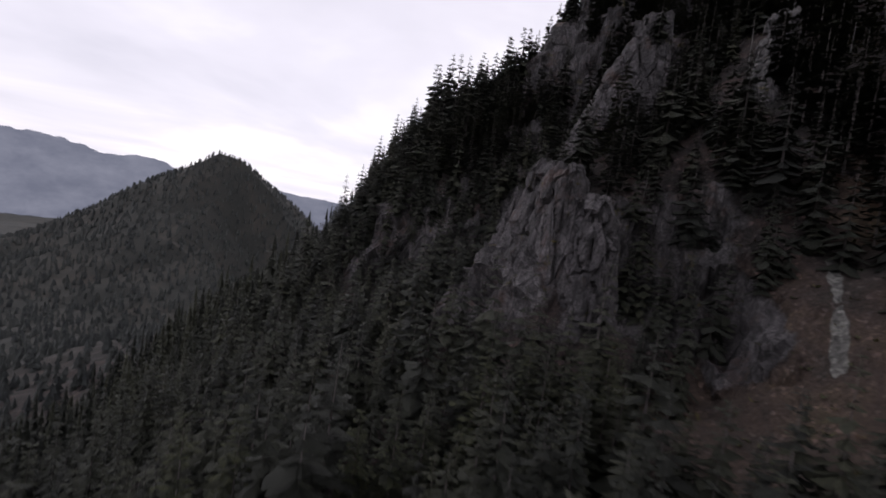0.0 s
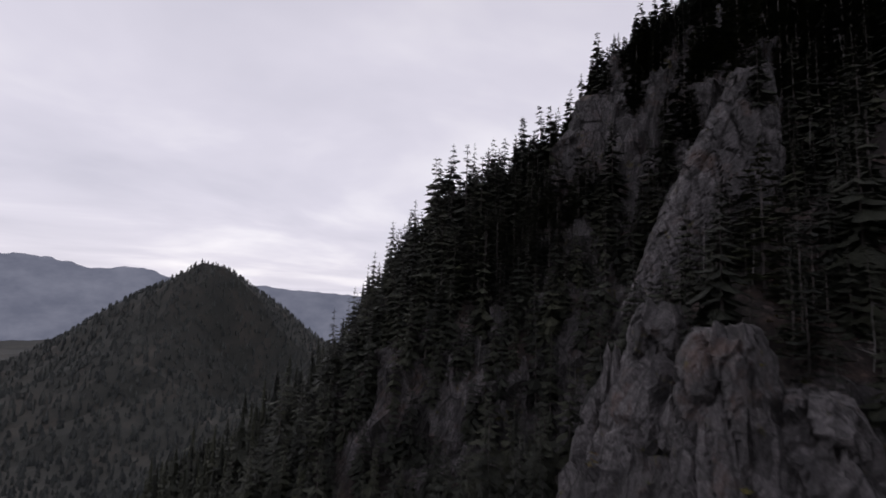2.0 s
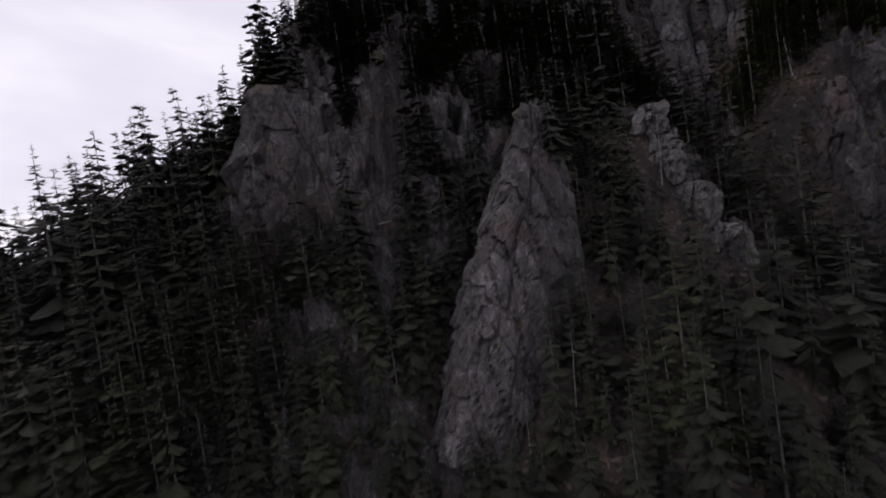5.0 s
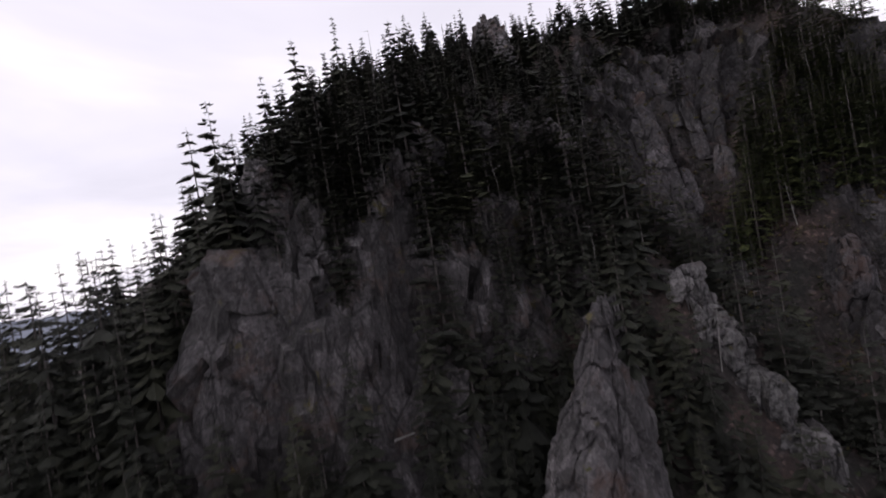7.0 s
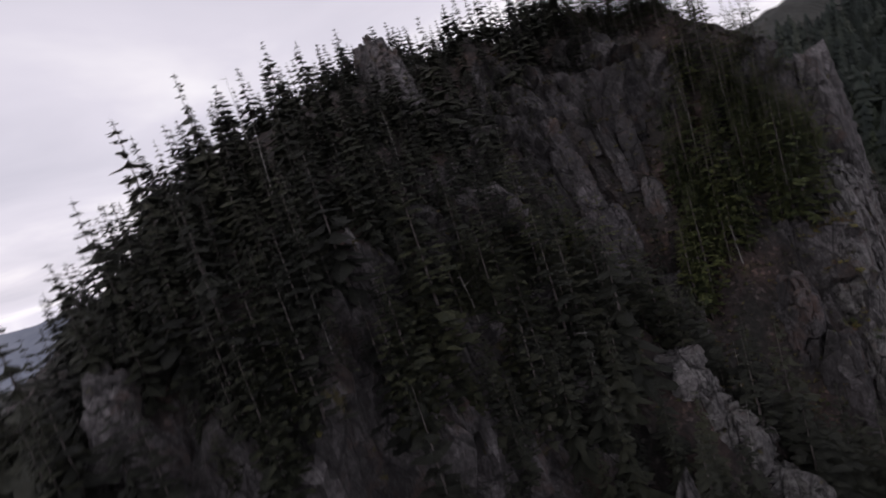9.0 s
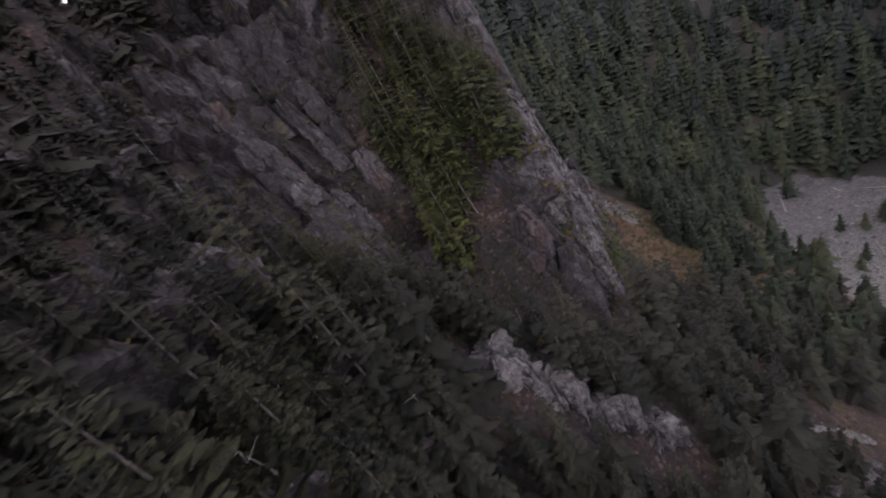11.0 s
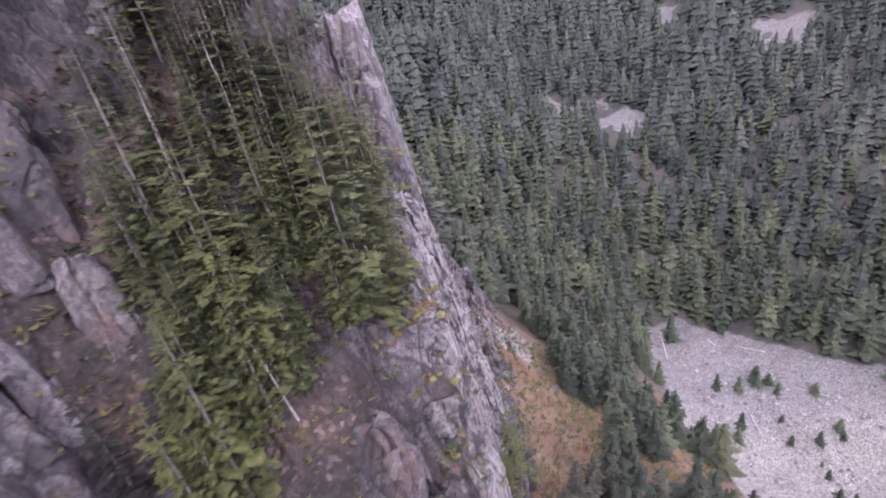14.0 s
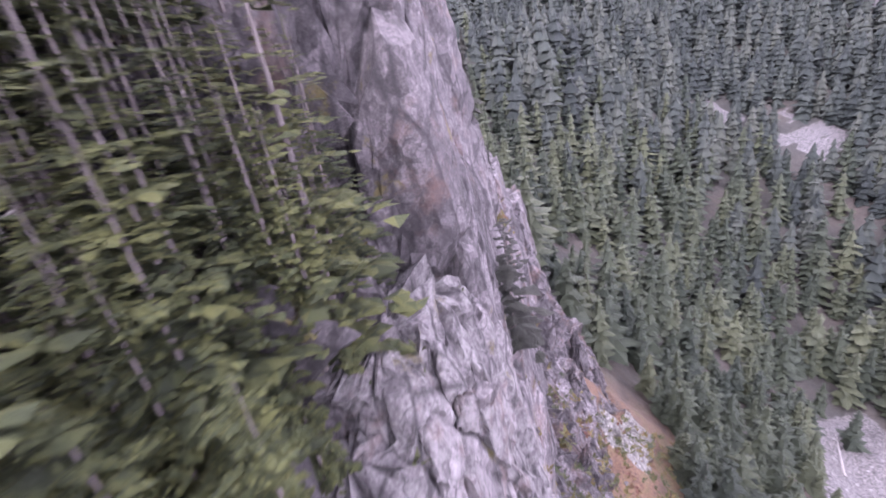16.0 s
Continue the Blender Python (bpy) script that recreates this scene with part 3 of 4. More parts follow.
# the near buttress with its split head
crag("rock_buttress", "broad grey rock buttress with cracked slabs, split at its head", (27, 106, -45), (24, 106, 11.5), (17, 10), -68,
     ((0, 1.35, 1.6), (0.45, 1.12, 1.15), (0.75, 0.92, 0.85), (0.92, 0.72, 0.62), (1, 0.56, 0.4)), 3, 7.0, 0.6, 0.55, 3.5)
crag("rock_block", "flat-faced grey rock block with a level crack, beside a dark cleft", (23.2, 99, -8), (23.6, 98.6, 16.6), (5.0, 4.6), -68, ((0, 1.25, 1.15), (0.6, 1.02, 1.0), (0.88, 0.86, 0.85), (1, 0.66, 0.5)), 5, 6.0, 0.35, 0.4, 5)
crag("rock_block", "narrowing grey rock block on the buttress head", (21.5, 113, -8), (22, 112, 19.2), (5.2, 4.4), -62, ((0, 1.35, 1.3), (0.6, 1.02, 1.0), (0.9, 0.66, 0.7), (1, 0.5, 0.4)), 9, 5.0, 0.45, 0.4, 3.5)
crag("rock_block", "low grey rock flank of the buttress", (14, 121, -45), (17, 116, 12), (9.5, 7.5), -60, CONE, 12, 6.0, 0.7)
crag("rock_block", "lichened grey rock shoulder under small firs", (29.5, 91, -14), (29, 92, 10.5), (4.5, 5), -40, BLOCK, 13, 4.0, 0.8)
# the fin: broad from the side, a spike along its length
crag("rock_spire", "tall pale grey rock fin with a notched tip", (41, 137, 18), (50.6, 131, 66.6), (9.2, 5.8), -19,
     ((0, 1.5, 1.5), (0.35, 1.25, 1.2), (0.6, 1.0, 0.92), (0.78, 0.72, 0.64), (0.92, 0.47, 0.3), (1, 0.34, 0.06)), 17, 4.0, 0.5, 0.42, 2.6, 0.05)
crag("rock_block", "rock step on the flank of the fin", (35, 139, 20), (38, 137, 44), (5, 4.5), -20, CONE, 20, 4.0, 0.7)
# the cliff band and its pillars
crag("rock_cliff", "dark grey vertical cliff with joints and pale streaks", (47, 169.5, 28), (47.5, 172, 81), (19.5, 9), -36, ((0, 1.05, 1.2), (0.6, 1.0, 1.0), (0.97, 0.99, 0.92), (1, 0.95, 0.75)), 22, 5.5, 1.0, 0.45, 7, 0.03)
crag("rock_cliff", "lower step of the dark grey cliff, broken by ledges", (60, 160, 40), (61, 161, 68), (6, 5), -40, SLAB, 25, 4.0, 0.9, 0.55, 4)
crag("rock_pillar", "slim grey rock pillar leaning on the cliff", (26, 175.5, 30), (27, 176.5, 67), (3.2, 3.2), -20, BLOCK, 28, 3.0, 0.5, 0.45)
crag("rock_pillar", "grey rock pillar standing above the cliff", (41, 180, 70), (40.8, 177.5, 95), (3.0, 3.0), 15, BLOCK, 31, 3.0, 0.45, 0.45)
crag("rock_pillar", "reddish grey rock pillar below the ridge", (63, 162, 78), (61.5, 160, 100.5), (3.6, 3.4), -30, CONE, 37, 3.0, 0.8, 0.5)
crag("rock_tower", "slanting grey rock tower on the skyline", (99, 152, 98), (114, 162, 137), (6.5, 5), 40, BLOCK, 40, 4.5, 0.5, 0.5)
crag("rock_block", "grey rock step below the slanting tower", (91, 148, 84), (91, 147.5, 98), (4, 3.5), 30, BLOCK, 43, 3.5, 0.7)
# the pale rib
for k, (f, t) in enumerate((((79, 123.5, 48), (78.5, 122.5, 67)), ((75, 119, 42), (74.5, 118.5, 59)), ((71, 115, 36), (70.5, 114.5, 51)), ((67, 111, 32), (66.5, 110.5, 44)))):
    crag("rock_rib", "pale lichened rock rib running down the slope", f, t, (5.2 - 0.3 * k, 4.2), 48, BLOCK, 46 + 3 * k, 4.0, 0.8, 0.42, mat=PALE_ROCK)
# slabs in the bowl, tilted with the slope
LEAF = ((0, 1.0, 1.0), (0.5, 1.05, 1.0), (0.85, 0.95, 0.9), (1, 0.6, 0.5))
for k, (f, t, h, yw) in enumerate((((117.5, 123, 80), (122, 127, 102), (3.6, 2.2), 85), ((109, 120.5, 68), (118, 125, 93), (3.4, 2.4), 95), ((105, 123, 64), (112, 130, 86), (5.0, 2.6), 80), ((115.5, 110, 76), (118.5, 111, 90), (2.4, 1.8), 80),
                                   ((123, 111, 89), (129, 111, 105), (2.3, 1.8), 85), ((120.5, 114, 88), (126.5, 116.5, 104), (1.8, 1.6), 80), ((126, 119, 98), (131, 122, 112), (2.0, 1.8), 75), ((124, 126, 100), (128, 129, 112), (1.6, 1.6), 85),
                                   ((112, 116, 68), (118, 119, 86), (1.5, 1.6), 95), ((100, 112, 54), (106, 115, 71), (2.6, 2.0), 70), ((99, 96, 46), (101, 95, 66), (3.6, 3.0), 40), ((92.5, 93, 34), (95.5, 92, 56), (3.0, 2.6), 50))):
    crag("rock_slab", "tilted violet-grey rock slab in the dark bowl", f, t, h, yw, LEAF, 60 + 3 * k, 4.5, 0.42, 0.4, 7, 0.1, 8, 1.6, DARK_ROCK if k != 3 else ROCK)
# pinnacles of the lower face
for k, (x, y, z, h) in enumerate(((10, 154.5, 7, 3), (2, 159, 4, 4), (-6, 163.5, 6, 2.8), (-13, 168, 1, 4), (-20, 173, 5, 3), (-31, 183, -6, 4), (-42, 193.5, -9, 3.4), (18, 150, 2, 4.5), (26, 145, 8, 4))):
    y -= 4
    crag("rock_pinnacle", "narrow dark rock pinnacle on the lower cliff", (x + 1, y + 2, z - 30), (x, y, z - (3 if x < -8 else 0)), (h * 1.15, h * 1.0), -35, CONE, 90 + 3 * k, 3.5, 1.0, 0.8)
# the great wall and the arete in front of it
for k, (f, t, h) in enumerate((((131, 58, -20), (134, 70, 106), (11, 8)), ((149, 47, -20), (152, 57, 85), (14, 8)), ((172, 31, -25), (175, 40, 69), (17, 8)), ((193, 14, -30), (196, 22, 52), (13, 8)))):
    crag("rock_wall", "high smooth violet-grey rock wall streaked down its face", f, t, h, -34, ((0, 1.1, 1.4), (0.3, 1.05, 1.0), (0.8, 1.0, 0.9), (1, 0.9, 0.7)), 130 + 3 * k, 9.0, 0.28, 0.95, 6, 0.03, 8)
for k, (f, t, h, yw) in enumerate((((119.5, 67, 30), (122, 73, 79.5), (8, 5), -34), ((114, 70.5, 14), (118, 76.8, 80.5), (7, 4.6), -34), ((107.5, 75.2, 4), (111.5, 81.3, 78), (6.2, 4.4), -38), ((102, 79, -4), (106, 84, 69), (5.8, 4.4), -42), ((96.5, 81, -8), (100, 86, 54), (6, 5), -42))):
    crag("rock_arete", "pale jointed rock arete with yellow moss on its ledges", f, t, h, yw, SLAB, 140 + 3 * k, 3.6, 0.55, 0.42, 5, 0.04, 16, 1.9, PALE_ROCK)
for k, (x, y, z) in enumerate(((149, 33, 14), (163, 24, 20), (172, 16, 22), (171, 10, 8))):
    crag("rock_pinnacle", "small dark rock pinnacle at the foot of the wall", (x, y, z - 30), (x + 1, y + 1, z), (4, 4), -30, CONE, 160 + 3 * k, 3.0, 1.0)

# yellow moss on the ledges of the arete
ledge_rock = CRAGS[-5][3]
moss_rng = random.Random(4)
for x, y in ((102, 88), (103, 86), (101, 86), (104, 84.5), (100, 88.5), (102.5, 83), (105, 82), (100.5, 84), (106.5, 81), (99, 86), (109, 79.5), (103.5, 87.5)):
    best = max((ob.ray_cast((x, y, 300), (0, 0, -1)) for ob in (ground, *(c[3] for c in CRAGS if abs(c[0] - x) < 14 and abs(c[1] - y) < 14))), key=lambda h: h[1].z if h[0] else -999)
    for _ in range(5):
        cushion = new("moss_cushion", moss_rng.choice(CUSHIONS))
        cushion["label"] = "yellow-green moss cushion"
        cushion.parent = ledge_rock
        size = moss_rng.uniform(0.5, 1.4)
        cushion.matrix_basis = Matrix.Translation((x + moss_rng.uniform(-1, 1), y + moss_rng.uniform(-1, 1), best[1].z - 0.1 * size + moss_rng.uniform(-0.8, 0.2))) @ Matrix.Rotation(moss_rng.uniform(0, 6), 4, "Z") @ Matrix.Rotation(0.6, 4, "X") @ Matrix.Diagonal((size, size * 0.8, size * 0.8, 1))

# ---- conifers ----


def fir_crown(rng, whorls, boughs, pads, low=0.1, skirts=0, sides=7, core=0.6):
    """Triangles (n, 3, 3) of a fir crown of height 1: whorls of drooping boughs in tiers, each an umbrella of needles or a row of ragged pads, round a body of ragged skirts."""
    tris = []
    lean = rng.uniform(-0.016, 0.016, 2)
    bulge = rng.uniform(0.75, 1.1)
    up = np.array((0, 0, 1.0))

    def reach_at(u):
        return (0.195 * (1 - u) ** bulge + 0.026) * (0.7 + 0.3 * float(smooth(0, 0.2, u)))

    for i in range(skirts):
        u = i / skirts
        z = low + (0.96 - low) * u
        r = reach_at(u) * core * rng.uniform(0.85, 1.15)
        tip = np.array((lean[0] * z, lean[1] * z, min(0.98, z + 0.4 * r + 0.95 / skirts)))
        a0 = rng.uniform(0, 6.283)
        ring = []
        for k in range(sides):
            a, q = a0 + 6.283 * k / sides + rng.uniform(-0.2, 0.2), r * (rng.uniform(0.9, 1.25) if k % 2 else rng.uniform(0.6, 0.85))
            ring.append(np.array((lean[0] * z + q * math.cos(a), lean[1] * z + q * math.sin(a), z - q * rng.uniform(0.1, 0.55))))
        tris += [(ring[k], ring[(k + 1) % sides], tip) for k in range(sides)]
    for i in range(whorls):
        full = rng.uniform(0.7, 1.2)
        a0 = rng.uniform(0, 6.283)
        for j in range(boughs):
            if rng.random() < 0.1:
                continue
            u = 1 - (1 - min(0.96, max(0.0, (i + rng.uniform(-0.15, 0.3)) / whorls))) ** 1.2
            z = low + (0.995 - low) * u
            a = a0 + 6.283 * j / boughs + rng.uniform(-0.4, 0.4)
            r = reach_at(u) * full * rng.uniform(0.7, 1.3)
            out = np.array((math.cos(a), math.sin(a), 0))
            side = np.array((-out[1], out[0], 0))
            rise, drop = rng.uniform(-0.05, 0.15) + 0.5 * u, rng.uniform(0.25, 0.55)
            root = np.array((lean[0] * z, lean[1] * z, z))

            def spine(q):
                return root + out * r * q + up * r * (rise * q - drop * q * q)

            if not pads:
                w, hang = r * rng.uniform(0.28, 0.48), up * r * rng.uniform(0.1, 0.34)
                rim = [spine(0.42) - side * w * 0.9 - hang, spine(rng.uniform(0.72, 0.9)) - side * w * rng.uniform(0.3, 0.7) - hang, spine(1.06) - hang * 0.5,
                       spine(rng.uniform(0.72, 0.9)) + side * w * rng.uniform(0.3, 0.7) - hang, spine(0.42) + side * w * 0.9 - hang]
                apex = spine(0.05) + up * 0.08 * r
                tris += [(apex, rim[k], rim[k + 1]) for k in range(4)]
                continue
            for k in range(pads):
                q = 0.22 + 0.8 * (k + rng.uniform(0.1, 0.9)) / pads
                pr = r * rng.uniform(0.17, 0.29) * (1.5 if pads < 3 else 1.2 if pads < 5 else 0.85 - 0.25 * q)
                mid = spine(q) + side * r * rng.uniform(-0.36, 0.36) * (1.25 - q) + up * pr * rng.uniform(0.0, 0.2)
                n = 6 if pads < 5 else 5
                b0 = rng.uniform(0, 6.283)
                ring = []
                for e in range(n):
                    b = b0 + 6.283 * (e + rng.uniform(-0.3, 0.3)) / n
                    d = pr * rng.choice((0.55, 0.8, 1.0, 1.35))
                    ring.append(mid + out * math.cos(b) * d * 1.25 + side * math.sin(b) * d - up * d * rng.uniform(0.05, 0.45))
                tris += [(mid, ring[e], ring[(e + 1) % n]) for e in range(n)]
    top = np.array((lean[0], lean[1], 1.0))
    for a in (0, 2.1, 4.2):
        o = np.array((math.cos(a), math.sin(a), 0)) * 0.004
        o2 = np.array((math.cos(a + 2.1), math.sin(a + 2.1), 0)) * 0.004
        tris.append((top, np.array((lean[0], lean[1], 0.9)) + o, np.array((lean[0], lean[1], 0.9)) + o2))
    return np.array(tris)


def fir_trunk(rng, sides=6, rings=5, radius=0.0145):
    verts = []
    bend = rng.uniform(-0.01, 0.01, 2)
    for i in range(rings + 1):
        u = i / rings
        r = radius * (1 - 0.93 * u) * (1.25 if i == 0 else 1)
        for j in range(sides):
            a = 6.283 * j / sides
            verts.append((r * math.cos(a) + bend[0] * u, r * math.sin(a) + bend[1] * u, -0.06 + 1.03 * u))
    faces = [(i * sides + j, i * sides + (j + 1) % sides, (i + 1) * sides + (j + 1) % sides, (i + 1) * sides + j) for i in range(rings) for j in range(sides)]
    return np.array(verts), np.array(faces)


def tri_mesh(name, tris, mat):
    me = raw_mesh(name, tris.reshape(-1, 3), np.arange(len(tris) * 3).reshape(-1, 3))
    me.materials.append(mat)
    return me


TREE_RNG = np.random.default_rng(7)


def ground_at(x, y):
    hit, place, normal, _ = ground.ray_cast((x, y, 600), (0, 0, -1))
    return (place.z, normal.z) if hit else (float(base_height(x, y)), 1.0)


def fir_thing(rng, whorls, boughs, pads, mat):
    """A fir one metre high at the origin: an Empty with a trunk and a crown."""
    tree = tagged(new("fir_tree"), "dark green fir with drooping branches on the steep slope", "conifer", "firs on the mountain")
    v, f = fir_trunk(rng)
    trunk = raw_mesh("trunk", v, f)
    trunk.materials.append(BARK)
    for name, me in (("trunk", trunk), ("crown", tri_mesh("crown", fir_crown(rng, whorls, boughs, pads), mat))):
        new(name, me).parent = tree
    return tree


def joined_forest(name, label, places, templates, trunks, mats):
    """Many firs as one mesh. places: x, y, z, height, width factor, turn, which template."""
    vs, mat_ids, tints = [], [], []
    shade = np.random.default_rng(len(places))
    for x, y, z, h, wd, turn, k in places:
        tint = shade.random()
        for tris, mid in ((templates[k], 0), (trunks, 1)):
            if tris is None:
                continue
            c, s = math.cos(turn), math.sin(turn)
            p = tris.reshape(-1, 3)
            q = np.stack((h * wd * (c * p[:, 0] - s * p[:, 1]) + x, h * wd * (s * p[:, 0] + c * p[:, 1]) + y, h * p[:, 2] + z), -1)
            vs.append(q)
            tints.append(np.full(len(q), tint, np.float32))
            mat_ids.append(np.full(len(tris), mid, np.int32))
    vs, mat_ids = np.concatenate(vs), np.concatenate(mat_ids)
    me = raw_mesh(name, vs, np.arange(len(vs)).reshape(-1, 3))
    for m in mats:
        me.materials.append(m)
    me.polygons.foreach_set("material_index", mat_ids)
    me.attributes.new("tint", "FLOAT", "POINT").data.foreach_set("value", np.concatenate(tints))
    return tagged(new(name, me), label, "forest", kind="stuff")


def trunk_tris(rng):
    v, f = fir_trunk(rng, 3, 2)
    return np.array([v[list(t)] for q in f for t in ((q[0], q[1], q[2]), (q[0], q[2], q[3]))])


# places kept free of trees: stony chutes, and the foot of the cliffs
BARE = [(117, 122, 9), (112, 112, 6), (100, 101, 6), (53, 68, 11), (152, 24, 9), (124, 42, 9), (112, 54, 8), (36, 166, 4), (46, 158, 3.5), (22, 86, 8), (26, 84, 5), (17, 98, 6), (30, 86, 6), (68, 107, 4),
        (140, 34, 8), (111, 77.5, 5.5), (105, 81, 5), (117, 73, 6), (99, 84, 5), (125, 69, 6), (118, 46, 7), (96, 92, 5),
        (126, 107, 5), (133, 107, 7), (119, 110, 4), (34, 170, 5), (36, 164, 4), (43, 160, 5), (49, 159, 4), (30, 175, 3.5), (28, 172, 4), (36, 186, 6), (30, 180, 5), (24, 176, 4), (38, 158, 4), (129, 124, 6), (128, 112, 5), (119, 117, 6), (108, 127, 5), (109, 121, 6), (99, 106, 5), (94, 106, 5), (95, 95, 5),
        (92, 94, 5), (101, 94, 5), (98, 104, 4), (104, 127, 5), (112, 129, 5), (116, 130, 5), (120, 126, 5), (101, 97, 5), (102, 90, 4), (97, 90, 5), (104, 121, 4), (88, 99, 5), (90, 110, 4), (100, 115, 4), (18, 120, 6), (20, 112, 5), (22, 100, 7), (24, 92, 6), (60, 159, 3), (45, 60, 9), (40, 56, 7), (53, 56, 8), (37, 64, 5), (60, 62, 7), (38, 174, 2.5), (35, 169, 2.5), (33, 165, 4), (20, 84, 8), (12, 93, 8), (26, 79, 6), (8, 101, 7), (10, 112, 5), (53, 170, 2.5), (114, 161, 5), (107, 156, 5), (102, 152, 4),
        (74, 122, 5), (70, 119, 5), (67, 115, 5), (64, 112, 5), (61, 108, 4), (78, 125, 4), (14, 116, 6), (12, 110, 6), (16, 103, 6), (30, 178, 5)]


def surface_at(x, y):
    """Height, steepness and whether it is bare crag, of the highest rock or ground at a place."""
    z, nz = ground_at(x, y)
    on_crag = False
    for cx, cy, r, ob in CRAGS:
        if abs(x - cx) < r and abs(y - cy) < r:
            hit, place, normal, _ = ob.ray_cast((x, y, 600), (0, 0, -1))
            if hit and place.z > z:
                z, nz, on_crag = place.z, normal.z, True
    return z, nz, on_crag


def wooded(x, y, rng, spread, steepest=6):
    """Whether a fir grows at a place: its ground height, or None."""
    z, nz, on_crag = surface_at(x, y)
    slope = math.sqrt(max(0, 1 / (nz * nz) - 1)) if nz > 0.05 else 20
    if rng.random() > spread + (1 - spread) * smooth(0.5, 1.3, slope):
        return None
    if on_crag and steepest < 20 and (slope > 1.6 or rng.random() < 0.55):
        return None
    if slope > steepest or slope > 3 and steepest < 8 and rng.random() < 0.3:
        return None
    if float(shingle_at(np.array(x), np.array(y), np.array(z))) > 0.25 and rng.random() < 0.97:
        return None
    for bx, by, r in SCREE:
        away = math.hypot(bx - 80, by - 80)
        if math.hypot(x - bx, y - by) < 0.9 * r or math.hypot(x - bx + 18 * (bx - 80) / away, y - by + 18 * (by - 80) / away) < 0.6 * r:
            return None
    for bx, by, r in BARE if steepest < 20 else ():
        if math.hypot(x - bx, y - by) < r:
            return None
    return z


def plant(rng, x0, x1, y0, y1, gap, spread, keep, steepest=6):
    out = []
    for gx in np.arange(x0, x1, gap):
        for gy in np.arange(y0, y1, gap):
            x, y = gx + rng.uniform(-0.9, 0.9) * gap, gy + rng.uniform(-0.9, 0.9) * gap
            if keep(x, y):
                z = wooded(x, y, rng, spread, steepest)
                if z is not None:
                    out.append((x, y, z))
    return out


def near_path(x, y):
    """Distance in plan to the line that the valley air takes along the face."""
    best = 0.16 * max(0.0, math.hypot(x - 109, y - 93) - 8)
    for (ax, ay), (bx, by) in (((20, 80), (45, 125)), ((45, 160), (95, 130)), ((95, 130), (105, 92)), ((0, 170), (45, 165)), ((103, 105), (122, 84)), ((-20, 45), (25, 62)), ((120, 108), (118, 84)), ((106, 88), (114, 84)), ((112, 104), (102, 112))):
        t = max(0, min(1, ((x - ax) * (bx - ax) + (y - ay) * (by - ay)) / ((bx - ax) ** 2 + (by - ay) ** 2)))
        best = min(best, math.hypot(x - ax - t * (bx - ax), y - ay - t * (by - ay)))
    return best


rng = TREE_RNG
mountain = plant(rng, -130, 200, -10, 290, 3.5, 0.75, lambda x, y: (y > 40 or x < 90) and not (y < 16 and x > 30) and y < 280 - 0.55 * (x + 64) and not (x > 168 and y > 50) and not (y > 20 and x > 112 and y < 70 + 0.6 * (112 - x)))
mountain += plant(rng, 100, 126, 84, 108, 3.2, 0.9, lambda x, y: True)
mountain += plant(rng, 107, 124, 80, 96, 2.3, 1.0, lambda x, y: y > 81.0 - 0.5 * (x - 110), 20)
mountain += plant(rng, -45, 100, 128, 195, 2.7, 0.6, lambda x, y: abs(y - 185 + 0.45 * x) < 22, 14)
mountain += plant(rng, 96, 114, 98, 116, 2.2, 1.0, lambda x, y: abs((y - 104) + 0.8 * (x - 112)) < 3.2 and y < 113 or math.hypot(x - 107, y - 101.5) < 3.5, 20)
mountain += [p for p in plant(rng, 33, 72, 154, 184, 2.6, 1.0, lambda x, y: math.hypot(x - 39.5, y - 174) > 4 and math.hypot(x - 59.5, y - 157) > 3.6, 20) if p[2] > 78]
mountain += plant(rng, 12, 32, 50, 78, 4.0, 0.85, lambda x, y: True, 9)
mountain += plant(rng, 136, 162, 92, 130, 3.4, 1.0, lambda x, y: True, 9)
mountain += [(x, y, surface_at(x, y)[0]) for x, y in ((109.5, 85.3), (110.4, 86.6), (108.7, 86.4), (111.5, 85.2), (109.2, 87.6), (110.6, 84.4), (108.2, 84.9), (114, 81), (116, 80), (118, 78.5), (119.5, 77.5), (113, 82.5), (117, 81.5), (115, 82.5), (120.5, 79), (112, 83), (118.5, 80.5), (121.5, 77), (116.5, 78.5), (114.5, 79.5))]
mountain.sort(key=lambda p: near_path(p[0], p[1]))
kinds = [fir_thing(rng, 14, 5, 9, NEEDLES) for _ in range(4)] + [fir_thing(rng, 15, 6, 3, NEEDLES_DULL) for _ in range(5)] + [fir_thing(rng, 13, 5, 6, NEEDLES) for _ in range(3)]
mountain[:300] = sorted(mountain[:300], key=lambda p: abs(p[0] - 106) + abs(p[1] - 93))


def fir_height(z):
    return rng.uniform(10.5, 18) * (0.72 if z > 85 else 1.0) * rng.choice((0.55, 0.8, 1.0, 1.0, 1.0, 1.4), p=(0.12, 0.2, 0.2, 0.2, 0.18, 0.1))


unused = set(range(12))
for i, (x, y, z) in enumerate(mountain[:300]):
    h = fir_height(z)
    m = Matrix.Translation((x, y, z - 0.3)) @ Matrix.Rotation(rng.uniform(0, 6.28), 4, "Z")
    k = i % 4 if i < 95 else 9 + i % 3 if x > 90 else 4 + i % 5
    tree = kinds[k] if k in unused else copy_thing(kinds[k], m)
    unused.discard(k)
    tree.matrix_basis = m @ Matrix.Diagonal((h * rng.uniform(0.75, 1.05), h * rng.uniform(0.75, 1.05), h, 1))
mid_crowns = [fir_crown(rng, 12, 6, 0, 0.06) for _ in range(9)]
low_crowns = [fir_crown(rng, 8, 5, 0, 0.06, 4, 7, 0.5) for _ in range(9)]
